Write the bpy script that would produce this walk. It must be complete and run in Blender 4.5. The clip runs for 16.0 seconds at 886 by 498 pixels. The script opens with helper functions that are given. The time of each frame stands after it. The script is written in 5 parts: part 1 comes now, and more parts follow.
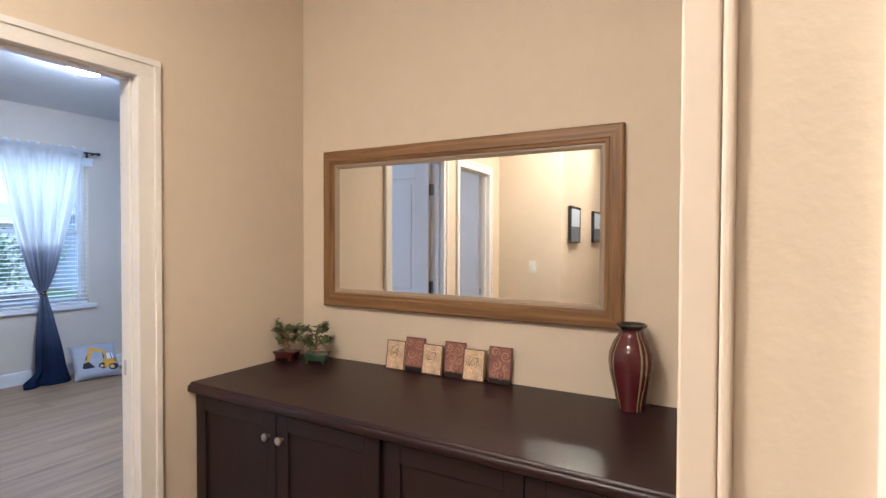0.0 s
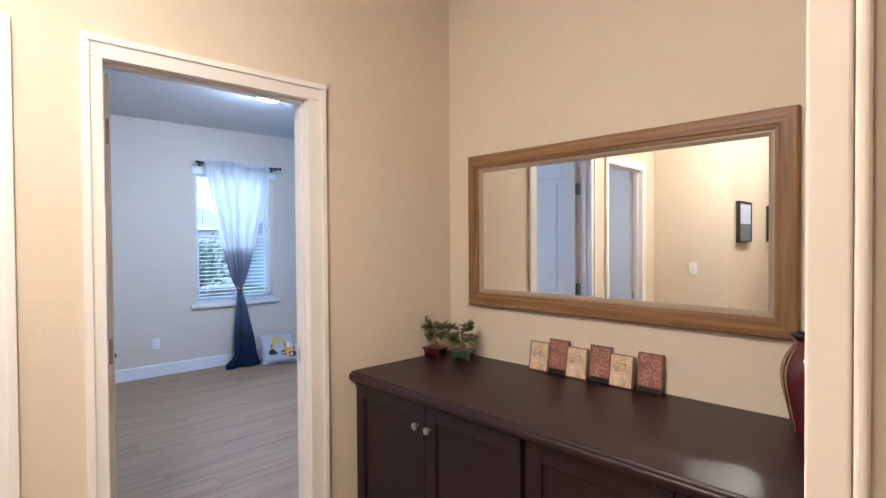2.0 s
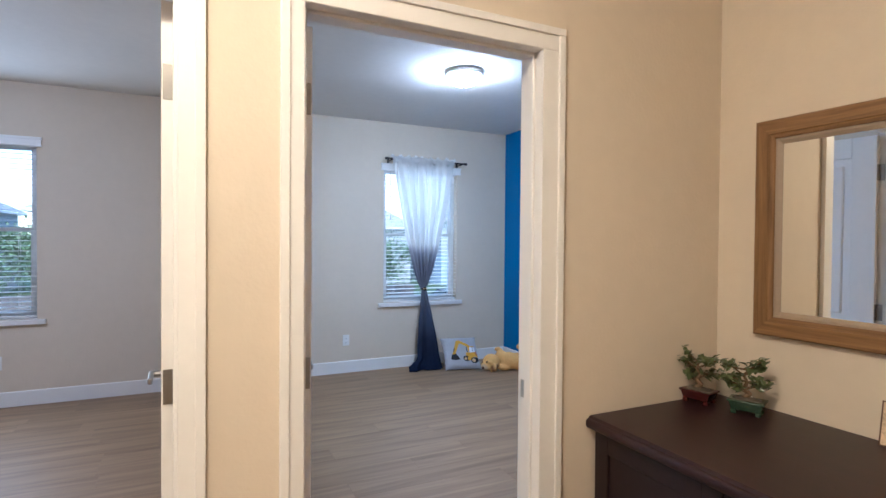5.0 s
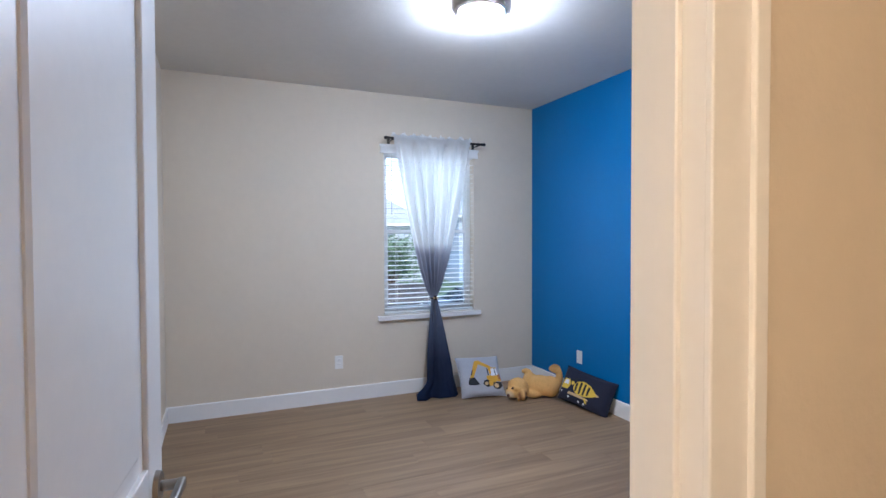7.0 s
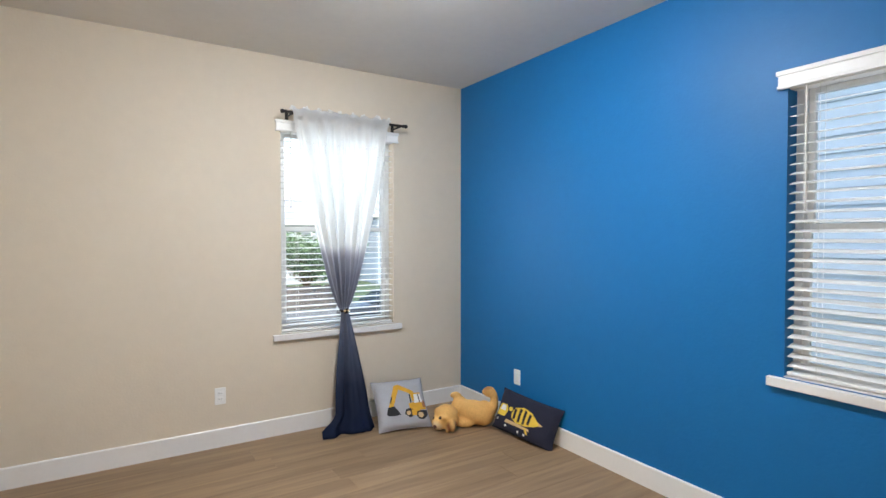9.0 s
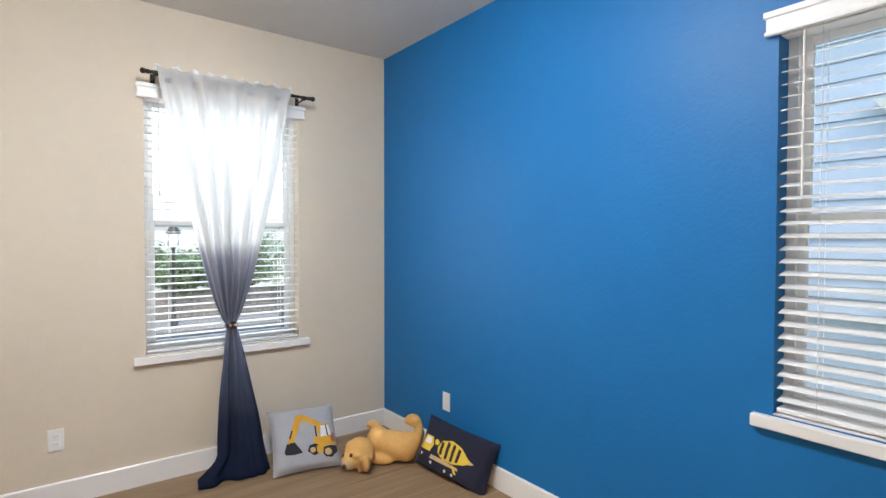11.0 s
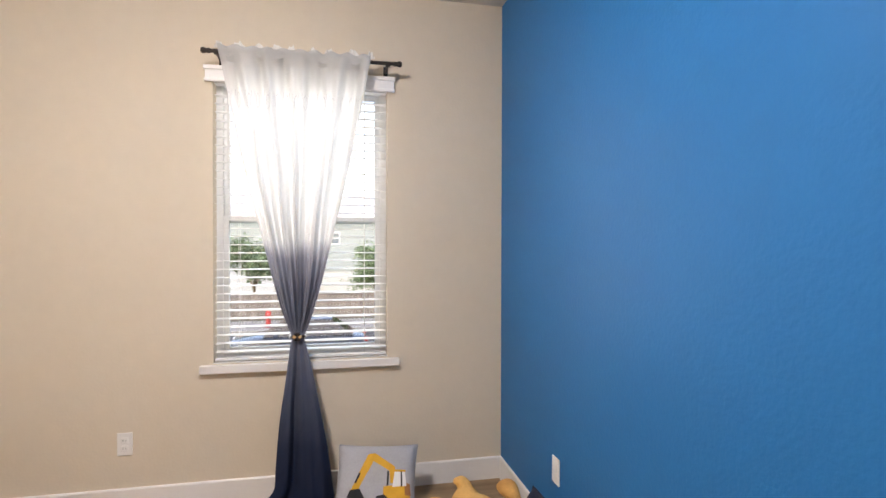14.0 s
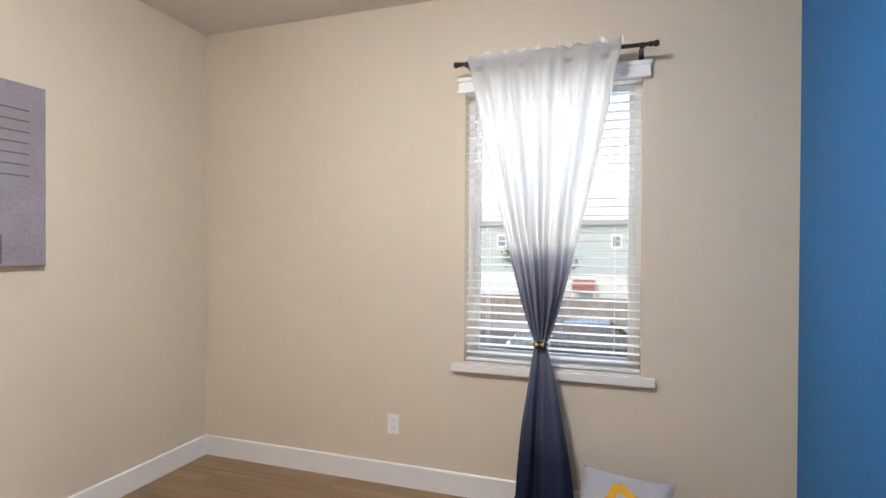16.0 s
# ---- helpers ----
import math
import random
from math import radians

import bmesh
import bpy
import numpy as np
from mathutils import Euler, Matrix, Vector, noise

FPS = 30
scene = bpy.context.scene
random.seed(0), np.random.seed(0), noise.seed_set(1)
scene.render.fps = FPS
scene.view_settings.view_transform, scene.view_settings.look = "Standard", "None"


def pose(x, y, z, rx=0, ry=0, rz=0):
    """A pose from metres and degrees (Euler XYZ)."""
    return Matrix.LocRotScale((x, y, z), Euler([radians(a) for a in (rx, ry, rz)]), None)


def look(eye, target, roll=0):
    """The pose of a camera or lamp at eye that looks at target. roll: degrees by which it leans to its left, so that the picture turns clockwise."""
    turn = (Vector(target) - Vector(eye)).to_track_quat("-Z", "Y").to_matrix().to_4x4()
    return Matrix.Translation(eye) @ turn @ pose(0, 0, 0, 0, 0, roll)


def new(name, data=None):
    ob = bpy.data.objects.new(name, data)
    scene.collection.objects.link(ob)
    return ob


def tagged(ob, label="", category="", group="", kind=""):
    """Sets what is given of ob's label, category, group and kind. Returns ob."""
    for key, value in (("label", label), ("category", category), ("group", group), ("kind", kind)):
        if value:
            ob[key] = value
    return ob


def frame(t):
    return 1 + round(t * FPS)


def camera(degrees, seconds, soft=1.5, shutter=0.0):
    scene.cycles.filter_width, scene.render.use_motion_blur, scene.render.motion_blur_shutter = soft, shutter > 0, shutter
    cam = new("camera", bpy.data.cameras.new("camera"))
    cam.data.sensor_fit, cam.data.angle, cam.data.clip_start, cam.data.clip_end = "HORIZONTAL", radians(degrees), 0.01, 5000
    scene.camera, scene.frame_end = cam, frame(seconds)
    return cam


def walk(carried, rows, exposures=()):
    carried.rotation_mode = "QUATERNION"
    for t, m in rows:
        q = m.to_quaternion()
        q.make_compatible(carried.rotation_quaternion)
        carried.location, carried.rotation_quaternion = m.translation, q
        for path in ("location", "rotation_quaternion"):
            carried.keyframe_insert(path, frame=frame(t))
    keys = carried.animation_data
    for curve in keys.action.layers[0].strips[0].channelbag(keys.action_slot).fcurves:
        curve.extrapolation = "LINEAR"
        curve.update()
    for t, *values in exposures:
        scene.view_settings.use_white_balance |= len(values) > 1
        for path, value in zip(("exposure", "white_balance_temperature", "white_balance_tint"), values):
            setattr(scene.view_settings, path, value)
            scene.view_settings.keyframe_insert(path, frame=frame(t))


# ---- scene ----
cam = camera(81.0, 16.0)
PATH = [
    (0, (-0.597, 1.235, 1.437), (-1.612, 2.958, 1.398), 0.2),
    (0.5, (-0.558, 1.316, 1.438), (-1.670, 2.978, 1.394), -0.2),
    (1, (-0.604, 1.310, 1.438), (-1.820, 2.897, 1.391), -0.2),
    (1.5, (-0.599, 1.270, 1.439), (-1.939, 2.754, 1.396), -0.4),
    (2, (-0.559, 1.230, 1.438), (-2.017, 2.599, 1.404), -0.4),
    (2.5, (-0.543, 1.245, 1.447), (-2.125, 2.470, 1.412), -0.4),
    (3, (-0.511, 1.251, 1.449), (-2.194, 2.330, 1.416), -0.6),
    (3.5, (-0.614, 1.256, 1.453), (-2.353, 2.242, 1.416), -0.9),
    (4, (-0.766, 1.249, 1.422), (-2.538, 2.175, 1.392), -0.2),
    (6.5, (-1.968, 1.713, 1.449), (-3.803, 2.506, 1.404), -0.1),
    (7, (-2.172, 1.838, 1.445), (-4.010, 2.624, 1.399), -0.2),
    (7.5, (-2.375, 1.909, 1.439), (-4.204, 2.718, 1.396), -0.1),
    (8, (-2.545, 1.966, 1.441), (-4.340, 2.848, 1.399), -0.2),
    (8.5, (-2.742, 2.083, 1.438), (-4.485, 3.064, 1.395), -0.1),
    (9, (-2.891, 2.194, 1.440), (-4.585, 3.255, 1.394), -0.0),
    (9.5, (-3.047, 2.284, 1.443), (-4.685, 3.432, 1.394), 0.0),
    (10, (-3.191, 2.424, 1.448), (-4.774, 3.644, 1.395), 0.0),
    (12.5, (-3.446, 3.380, 1.359), (-5.173, 4.388, 1.343), 0.1),
    (13, (-3.556, 3.593, 1.359), (-5.385, 4.401, 1.321), -0.4),
    (13.5, (-3.691, 3.744, 1.364), (-5.598, 4.347, 1.339), 0.0),
    (14, (-3.811, 3.806, 1.371), (-5.768, 4.220, 1.347), 0.1),
    (14.5, (-3.901, 3.853, 1.389), (-5.893, 4.024, 1.357), 0.4),
    (15, (-3.937, 3.949, 1.406), (-5.928, 3.771, 1.365), 0.2),
    (15.5, (-3.945, 3.990, 1.387), (-5.896, 3.547, 1.365), 0.4),
    (16, (-3.970, 3.986, 1.379), (-5.866, 3.349, 1.363), 0.3),
]
walk(cam, [(t, look(eye, target, roll)) for t, eye, target, roll in PATH],
     [(0.0, 2.21, 5130, 14), (1.0, 2.17, 4970, 13), (2.5, 2.24, 4970, 13), (4.0, 2.13, 4930, 10), (6.5, 2.06, 5700, 14), (7.5, 2.06, 5950, 15), (8.0, 2.30, 6650, 12),
      (8.5, 2.42, 6950, 12), (10.0, 2.48, 7100, 13), (12.5, 2.54, 7550, 17), (13.0, 2.55, 7800, 19), (14.0, 2.46, 8200, 21), (15.0, 2.40, 8000, 21), (16.0, 2.34, 7550, 17)])

# ---- light ----
world = bpy.data.worlds.new("sky")
scene.world = world
world.use_nodes = True
wn = world.node_tree.nodes
sky = wn.new("ShaderNodeTexSky")
sky.sky_type = "NISHITA"
sky.sun_disc = False
sky.sun_elevation, sky.sun_rotation = radians(44), radians(105)
sky.air_density, sky.dust_density = 1.0, 0.8
world.node_tree.links.new(sky.outputs[0], wn["Background"].inputs[0])
wn["Background"].inputs[1].default_value = 0.14


def lamp(name, kind, m, power, colour, size=0.1):
    data = bpy.data.lights.new(name, kind)
    data.energy, data.color = power, colour
    if kind == "POINT":
        data.shadow_soft_size = size
    if kind == "AREA":
        data.size = size
    ob = new(name, data)
    ob.matrix_world = m
    return ob


sun = lamp("sun", "SUN", look((9, -2.5, 9), (0, 0, 0)), 0.75, (1.0, 0.96, 0.9))
sun.data.angle = radians(20)
WARM, COOL = (1.0, 0.780, 0.51), (0.765, 0.862, 1.0)
# area lamps added at three windows to stand in for the sky's light
for name, m, power in (
    ("window_daylight", look((-6.658, 3.65, 1.50), (0, 3.65, 1.50)), 0.9),
    ("window_skylight", look((-6.778, 3.65, 1.50), (0, 3.65, 1.50)), 1.0),
    ("second_window_daylight", look((-6.658, -0.37, 1.50), (0, -0.37, 1.50)), 5.5),
    ("side_window_daylight", look((-3.58, 4.725, 1.48), (-3.58, 0, 1.48)), 0.4),
    ("side_window_skylight", look((-3.58, 4.84, 1.48), (-3.58, 0, 1.48)), 0.22),
):
    day = lamp(name, "AREA", m, power, (0.76, 0.88, 1.0), 0.82)
    day.data.shape, day.data.size_y = "RECTANGLE", 1.36


# ---- materials ----
def material(name, colour, rough=0.6, vary=0.06, scale=6.0, bump=0.0, bump_scale=60.0, metal=0.0, spread=0.0, coat=0.0):
    """Base colour with soft mottling at two scales, fine relief, and a shade of its own for each object (spread)."""
    m = bpy.data.materials.new(name)
    m.use_nodes = True
    n, l = m.node_tree.nodes, m.node_tree.links
    b = n["Principled BSDF"]
    b.inputs["Roughness"].default_value, b.inputs["Metallic"].default_value = rough, metal
    b.inputs["Coat Weight"].default_value = coat
    at = n.new("ShaderNodeTexCoord")
    big, fine = n.new("ShaderNodeTexNoise"), n.new("ShaderNodeTexNoise")
    for tex, s in ((big, scale), (fine, scale * 9)):
        tex.inputs["Scale"].default_value, tex.inputs["Detail"].default_value = s, 4
        l.new(at.outputs["Object"], tex.inputs["Vector"])
    add = n.new("ShaderNodeMath")
    l.new(big.outputs[0], add.inputs[0]), l.new(fine.outputs[0], add.inputs[1])
    ramp = n.new("ShaderNodeMapRange")
    ramp.inputs[1].default_value, ramp.inputs[2].default_value = 0.6, 1.4
    ramp.inputs[3].default_value, ramp.inputs[4].default_value = 1 - vary, 1 + vary
    l.new(add.outputs[0], ramp.inputs[0])
    hsv = n.new("ShaderNodeHueSaturation")
    hsv.inputs["Color"].default_value = (*colour, 1)
    if spread:
        info, own, mul = n.new("ShaderNodeObjectInfo"), n.new("ShaderNodeMapRange"), n.new("ShaderNodeMath")
        own.inputs[3].default_value, own.inputs[4].default_value = 1 - spread, 1 + spread
        mul.operation = "MULTIPLY"
        l.new(info.outputs["Random"], own.inputs[0])
        l.new(own.outputs[0], mul.inputs[0]), l.new(ramp.outputs[0], mul.inputs[1])
        l.new(mul.outputs[0], hsv.inputs["Value"])
    else:
        l.new(ramp.outputs[0], hsv.inputs["Value"])
    l.new(hsv.outputs[0], b.inputs["Base Color"])
    if bump:
        tex, bu = n.new("ShaderNodeTexNoise"), n.new("ShaderNodeBump")
        tex.inputs["Scale"].default_value, tex.inputs["Detail"].default_value = bump_scale, 3
        bu.inputs["Strength"].default_value, bu.inputs["Distance"].default_value = bump, 0.004
        l.new(at.outputs["Object"], tex.inputs["Vector"])
        l.new(tex.outputs[0], bu.inputs["Height"]), l.new(bu.outputs[0], b.inputs["Normal"])
    return m


def wood(name, dark, light, along, stretch=14.0, scale=1.6, rough=0.45, bump=0.15, spread=0.0, coat=0.0):
    """Wood with grain along one axis of the object."""
    m = material(name, light, rough, coat=coat)
    n, l = m.node_tree.nodes, m.node_tree.links
    n.remove(n["Hue/Saturation/Value"])
    at, mp = n["Texture Coordinate"], n.new("ShaderNodeMapping")
    k = [scale * stretch] * 3
    k["xyz".index(along)] = scale
    mp.inputs["Scale"].default_value = k
    l.new(at.outputs["Object"], mp.inputs["Vector"])
    info, shift = n.new("ShaderNodeObjectInfo"), n.new("ShaderNodeVectorMath")
    shift.operation = "MULTIPLY_ADD"
    shift.inputs[1].default_value = (37, 53, 29)
    l.new(info.outputs["Random"], shift.inputs[0]), l.new(mp.outputs[0], shift.inputs[2])
    g = n.new("ShaderNodeTexNoise")
    g.inputs["Scale"].default_value, g.inputs["Detail"].default_value = 1.0, 8
    g.inputs["Roughness"].default_value, g.inputs["Distortion"].default_value = 0.62, 0.6
    l.new(shift.outputs[0], g.inputs["Vector"])
    cr = n.new("ShaderNodeValToRGB")
    cr.color_ramp.elements[0].position, cr.color_ramp.elements[1].position = 0.3, 0.72
    cr.color_ramp.elements[0].color, cr.color_ramp.elements[1].color = (*dark, 1), (*light, 1)
    l.new(g.outputs[0], cr.inputs[0])
    hsv, own = n.new("ShaderNodeHueSaturation"), n.new("ShaderNodeMapRange")
    own.inputs[3].default_value, own.inputs[4].default_value = 1 - spread, 1 + spread
    l.new(info.outputs["Random"], own.inputs[0]), l.new(own.outputs[0], hsv.inputs["Value"])
    l.new(cr.outputs[0], hsv.inputs["Color"]), l.new(hsv.outputs[0], n["Principled BSDF"].inputs["Base Color"])
    bu = n.new("ShaderNodeBump")
    bu.inputs["Strength"].default_value, bu.inputs["Distance"].default_value = bump, 0.002
    l.new(g.outputs[0], bu.inputs["Height"]), l.new(bu.outputs[0], n["Principled BSDF"].inputs["Normal"])
    return m


def glowing(name, colour, strength):
    m = bpy.data.materials.new(name)
    m.use_nodes = True
    b = m.node_tree.nodes["Principled BSDF"]
    b.inputs["Base Color"].default_value = (0.9, 0.9, 0.9, 1)
    b.inputs["Emission Color"].default_value, b.inputs["Emission Strength"].default_value = (*colour, 1), strength
    return m


def window_glass():
    m = bpy.data.materials.new("window glass")
    m.use_nodes = True
    n, l = m.node_tree.nodes, m.node_tree.links
    n.clear()
    out, mix = n.new("ShaderNodeOutputMaterial"), n.new("ShaderNodeMixShader")
    clear, gloss, fres = n.new("ShaderNodeBsdfTransparent"), n.new("ShaderNodeBsdfGlossy"), n.new("ShaderNodeFresnel")
    clear.inputs[0].default_value, gloss.inputs["Roughness"].default_value = (0.93, 0.95, 0.95, 1), 0.01
    l.new(fres.outputs[0], mix.inputs[0]), l.new(clear.outputs[0], mix.inputs[1])
    l.new(gloss.outputs[0], mix.inputs[2]), l.new(mix.outputs[0], out.inputs[0])
    return m


def mirror_silver():
    m = bpy.data.materials.new("silvered mirror glass")
    m.use_nodes = True
    b = m.node_tree.nodes["Principled BSDF"]
    b.inputs["Base Color"].default_value = (0.95, 0.96, 0.94, 1)
    b.inputs["Metallic"].default_value, b.inputs["Roughness"].default_value = 1.0, 0.008
    return m


M_BEIGE = material("beige wall paint", (0.675, 0.585, 0.462), 0.75, 0.025, 2.0, 0.2, 70)
M_BLUE = material("blue wall paint", (0.003, 0.147, 0.380), 0.48, 0.03, 2.0, 0.30, 60)
M_BLUE.node_tree.nodes["Principled BSDF"].inputs["Specular IOR Level"].default_value = 0.27
M_CEIL = material("ceiling paint", (0.72, 0.69, 0.64), 0.9, 0.03, 2.0, 0.3, 60)
M_WHITE = material("white trim paint", (0.80, 0.78, 0.75), 0.38, 0.02, 5.0, 0.04, 30)
M_CORNER = material("cream corner paint", (0.70, 0.615, 0.51), 0.6, 0.02, 5.0, 0.06, 40)
M_VINYL = material("white vinyl", (0.86, 0.86, 0.85), 0.42, 0.02, 5.0)
M_PLATE = material("white plastic plate", (0.82, 0.81, 0.78), 0.35, 0.02, 20.0)
M_DARKSLOT = material("dark slot", (0.03, 0.03, 0.03), 0.6)
M_NICKEL = material("brushed nickel", (0.56, 0.54, 0.50), 0.32, 0.05, 30.0, metal=1.0)
M_HINGE = material("satin nickel hinge", (0.32, 0.30, 0.275), 0.36, 0.05, 30.0, metal=1.0)
M_BRONZE = material("oil-rubbed bronze", (0.035, 0.03, 0.028), 0.42, 0.15, 30.0, metal=0.6)
M_ESPRESSO = wood("espresso-stained wood", (0.013, 0.0036, 0.0050), (0.024, 0.0070, 0.0092), "x", rough=0.40, bump=0.03)
M_ESPRESSO_V = wood("espresso-stained door wood", (0.009, 0.0028, 0.0036), (0.016, 0.0052, 0.0064), "z", rough=0.5, bump=0.05)
M_PLANK = wood("grey oak vinyl plank", (0.172, 0.105, 0.055), (0.340, 0.224, 0.126), "y", 16.0, 0.8, 0.52, 0.04, 0.035)
M_FRAME_H = wood("knotty oak frame wood, lengthwise", (0.115, 0.055, 0.020), (0.335, 0.185, 0.070), "x", 26, 2.2, 0.5, 0.3)
M_FRAME_V = wood("knotty oak frame wood, upright", (0.115, 0.055, 0.020), (0.335, 0.185, 0.070), "z", 26, 2.2, 0.5, 0.3)
M_FILLET = material("champagne fillet", (0.33, 0.26, 0.19), 0.42, 0.05, 15.0)
M_GLASS = window_glass()
M_MIRROR = mirror_silver()
M_SLAT = material("white faux-wood slat", (0.82, 0.82, 0.80), 0.45, 0.02, 8.0)
M_CORD = material("white cord", (0.75, 0.75, 0.72), 0.8)


# ---- mesh helpers ----
def box(bm, x0, x1, y0, y1, z0, z1):
    m = Matrix.LocRotScale(((x0 + x1) / 2, (y0 + y1) / 2, (z0 + z1) / 2), None, (abs(x1 - x0), abs(y1 - y0), abs(z1 - z0)))
    return bmesh.ops.create_cube(bm, size=1, matrix=m)["verts"]


def bevelled(bm, width=0.003, segments=2):
    bmesh.ops.bevel(bm, geom=bm.edges[:], offset=width, segments=segments, affect="EDGES", profile=0.5, clamp_overlap=True)
    return bm


def block(x0, x1, y0, y1, z0, z1, width=0.003, segments=2):
    bm = bmesh.new()
    box(bm, x0, x1, y0, y1, z0, z1)
    return bevelled(bm, width, segments) if width else bm


def lathe(profile, steps=32, cap=True):
    """A turned shape round z from (radius, z) pairs."""
    bm = bmesh.new()
    rings = []
    for r, z in profile:
        rings.append([bm.verts.new((r * math.cos(2 * math.pi * k / steps), r * math.sin(2 * math.pi * k / steps), z)) for k in range(steps)])
    for a, b in zip(rings, rings[1:]):
        for k in range(steps):
            bm.faces.new((a[k], a[(k + 1) % steps], b[(k + 1) % steps], b[k]))
    if cap:
        bm.faces.new(rings[0][::-1])
        bm.faces.new(rings[-1])
    return bm


def rod(bm, a, b, r0, r1=None, steps=10):
    a, b = Vector(a), Vector(b)
    turn = (b - a).to_track_quat("Z", "Y").to_matrix().to_4x4()
    m = Matrix.Translation((a + b) / 2) @ turn
    return bmesh.ops.create_cone(bm, cap_ends=True, segments=steps, radius1=r0, radius2=r0 if r1 is None else r1, depth=(b - a).length, matrix=m)["verts"]


def part(name, bm, mat, parent=None, label="", smooth=False):
    me = bpy.data.meshes.new(name)
    bmesh.ops.recalc_face_normals(bm, faces=bm.faces[:])
    bm.to_mesh(me)
    bm.free()
    me.materials.append(mat)
    if smooth:
        for p in me.polygons:
            p.use_smooth = True
        if hasattr(me, "set_sharp_from_angle"):
            me.set_sharp_from_angle(angle=radians(40))
    ob = new(name, me)
    ob.parent = parent
    return tagged(ob, label)


def thing(name, m, label, category, group="", kind=""):
    ob = new(name)
    ob.empty_display_size = 0.1
    ob.matrix_world = m
    return tagged(ob, label, category, group, kind)


# ---- plan ----
XW, XR, XH = -6.70, -2.705, -2.600      # window wall, bedroom side and hall side of the door wall
YP, YB, YM = 1.43, 4.765, 3.20         # picture wall, blue wall, mirror wall
CEIL = 2.74
XN, YN = -0.628, 1.590                  # west face and south end of the stub wall beside the niche
A0, A1, B0, B1, HEAD = 1.595, 2.345, 0.640, 1.298, 2.05
YS, XS = 0.36, -1.97                   # south return wall of the hall, and the landing's west wall
XE, YE, YBS = 0.9, -4.2, -2.2          # east wall, far south wall, south wall of the second bedroom
W1 = (3.19, 4.105, 0.735, 2.25)        # bedroom window: y, y, z, z
W2 = (-4.065, -3.10, 0.80, 2.155)       # window in the blue wall: x, x, z, z
W3 = (-0.835, 0.09, 0.735, 2.25)      # second bedroom's window: y, y, z, z


def wall(name, axis, c0, c1, a0, a1, openings=(), mat=M_BEIGE, z0=0.0, z1=CEIL):
    """A wall of thickness c0 to c1, along the other axis from a0 to a1, with openings (a, a, z, z) cut through."""
    bm = bmesh.new()
    marks = sorted({a0, a1, *(o[0] for o in openings), *(o[1] for o in openings)})
    for p, q in zip(marks, marks[1:]):
        levels = [z0]
        for o in openings:
            if o[0] <= p and q <= o[1]:
                levels += [o[2], o[3]]
        levels.append(z1)
        for lo, hi in zip(levels[::2], levels[1::2]):
            if hi - lo > 1e-4:
                box(bm, c0, c1, p, q, lo, hi) if axis == "x" else box(bm, p, q, c0, c1, lo, hi)
    bmesh.ops.remove_doubles(bm, verts=bm.verts[:], dist=1e-5)
    inner = [f for f in bm.faces if any(g is not f and (g.calc_center_median() - f.calc_center_median()).length < 1e-5 for v in f.verts for g in v.link_faces)]
    bmesh.ops.delete(bm, geom=list(set(inner)), context="FACES")
    return tagged(part(name, bm, mat), kind="structure")


wall("wall_west", "x", XW - 0.16, XW, YBS, YB, [W1, W3])
wall("wall_blue", "y", YB, YB + 0.16, XW - 0.16, XR, [W2], M_BLUE)
wall("wall_picture", "y", YP - 0.114, YP, XW, XR)
wall("wall_doors", "x", XR, XH, YBS, YB + 0.16, [(A0 - 0.015, A1 + 0.015, 0, HEAD + 0.015), (B0 - 0.015, B1 + 0.015, 0, HEAD + 0.015)])
SKEW = Matrix.Translation((XH, YM, 0)) @ pose(0, 0, 0, 0, 0, 1.6) @ Matrix.Translation((-XH, -YM, 0))  # the mirror wall is a little out of square
wall("wall_mirror", "y", YM, YM + 0.114, XH - 0.02, XN).matrix_world = SKEW
wall("wall_stub", "x", XN, XN + 0.114, YN, YM + 0.12)
wall("wall_north_hall", "y", YM + 0.01, YM + 0.12, XN + 0.114, XE)
wall("wall_return", "y", YS - 0.114, YS, XH, XS)
wall("wall_landing", "x", XS - 0.114, XS, YE, YS - 0.114)
wall("wall_east", "x", XE, XE + 0.114, YE, YM + 0.114)
wall("wall_far_south", "y", YE - 0.114, YE, XS - 0.114, XE + 0.114)
wall("wall_second_room", "y", YBS - 0.114, YBS, XW - 0.16, XR)


def slab_of_storey(z0, z1):
    """One sheet over the bedrooms and the hall, which reaches less far north."""
    bm = bmesh.new()
    box(bm, XW - 0.16, XH, YE - 0.114, YB + 0.16, z0, z1)
    box(bm, XH, XE + 0.114, YE - 0.114, YM + 0.18, z0, z1)
    return bm


tagged(part("ceiling", slab_of_storey(CEIL, CEIL + 0.12), M_CEIL), kind="structure")
floor = tagged(part("floor", slab_of_storey(-0.16, -0.008), M_PLANK), kind="structure")


def baseboard(x0, y0, x1, y1, h=0.126, t=0.013):
    """A board with a softened top from one floor point to another, its thickness to the left of the way."""
    a, b = Vector((x0, y0, 0)), Vector((x1, y1, 0))
    d = (b - a).normalized()
    s = Vector((-d.y, d.x, 0))
    outline = [(0, 0), (t, 0), (t, h - 0.006), (t - 0.005, h), (0, h)]
    bm = bmesh.new()
    ends = [[bm.verts.new(p + s * u + Vector((0, 0, v))) for u, v in outline] for p in (a, b)]
    for k in range(5):
        bm.faces.new((ends[0][k], ends[0][(k + 1) % 5], ends[1][(k + 1) % 5], ends[1][k]))
    bm.faces.new(ends[0]), bm.faces.new(ends[1][::-1])
    return tagged(part("baseboard", bm, M_WHITE), kind="structure")


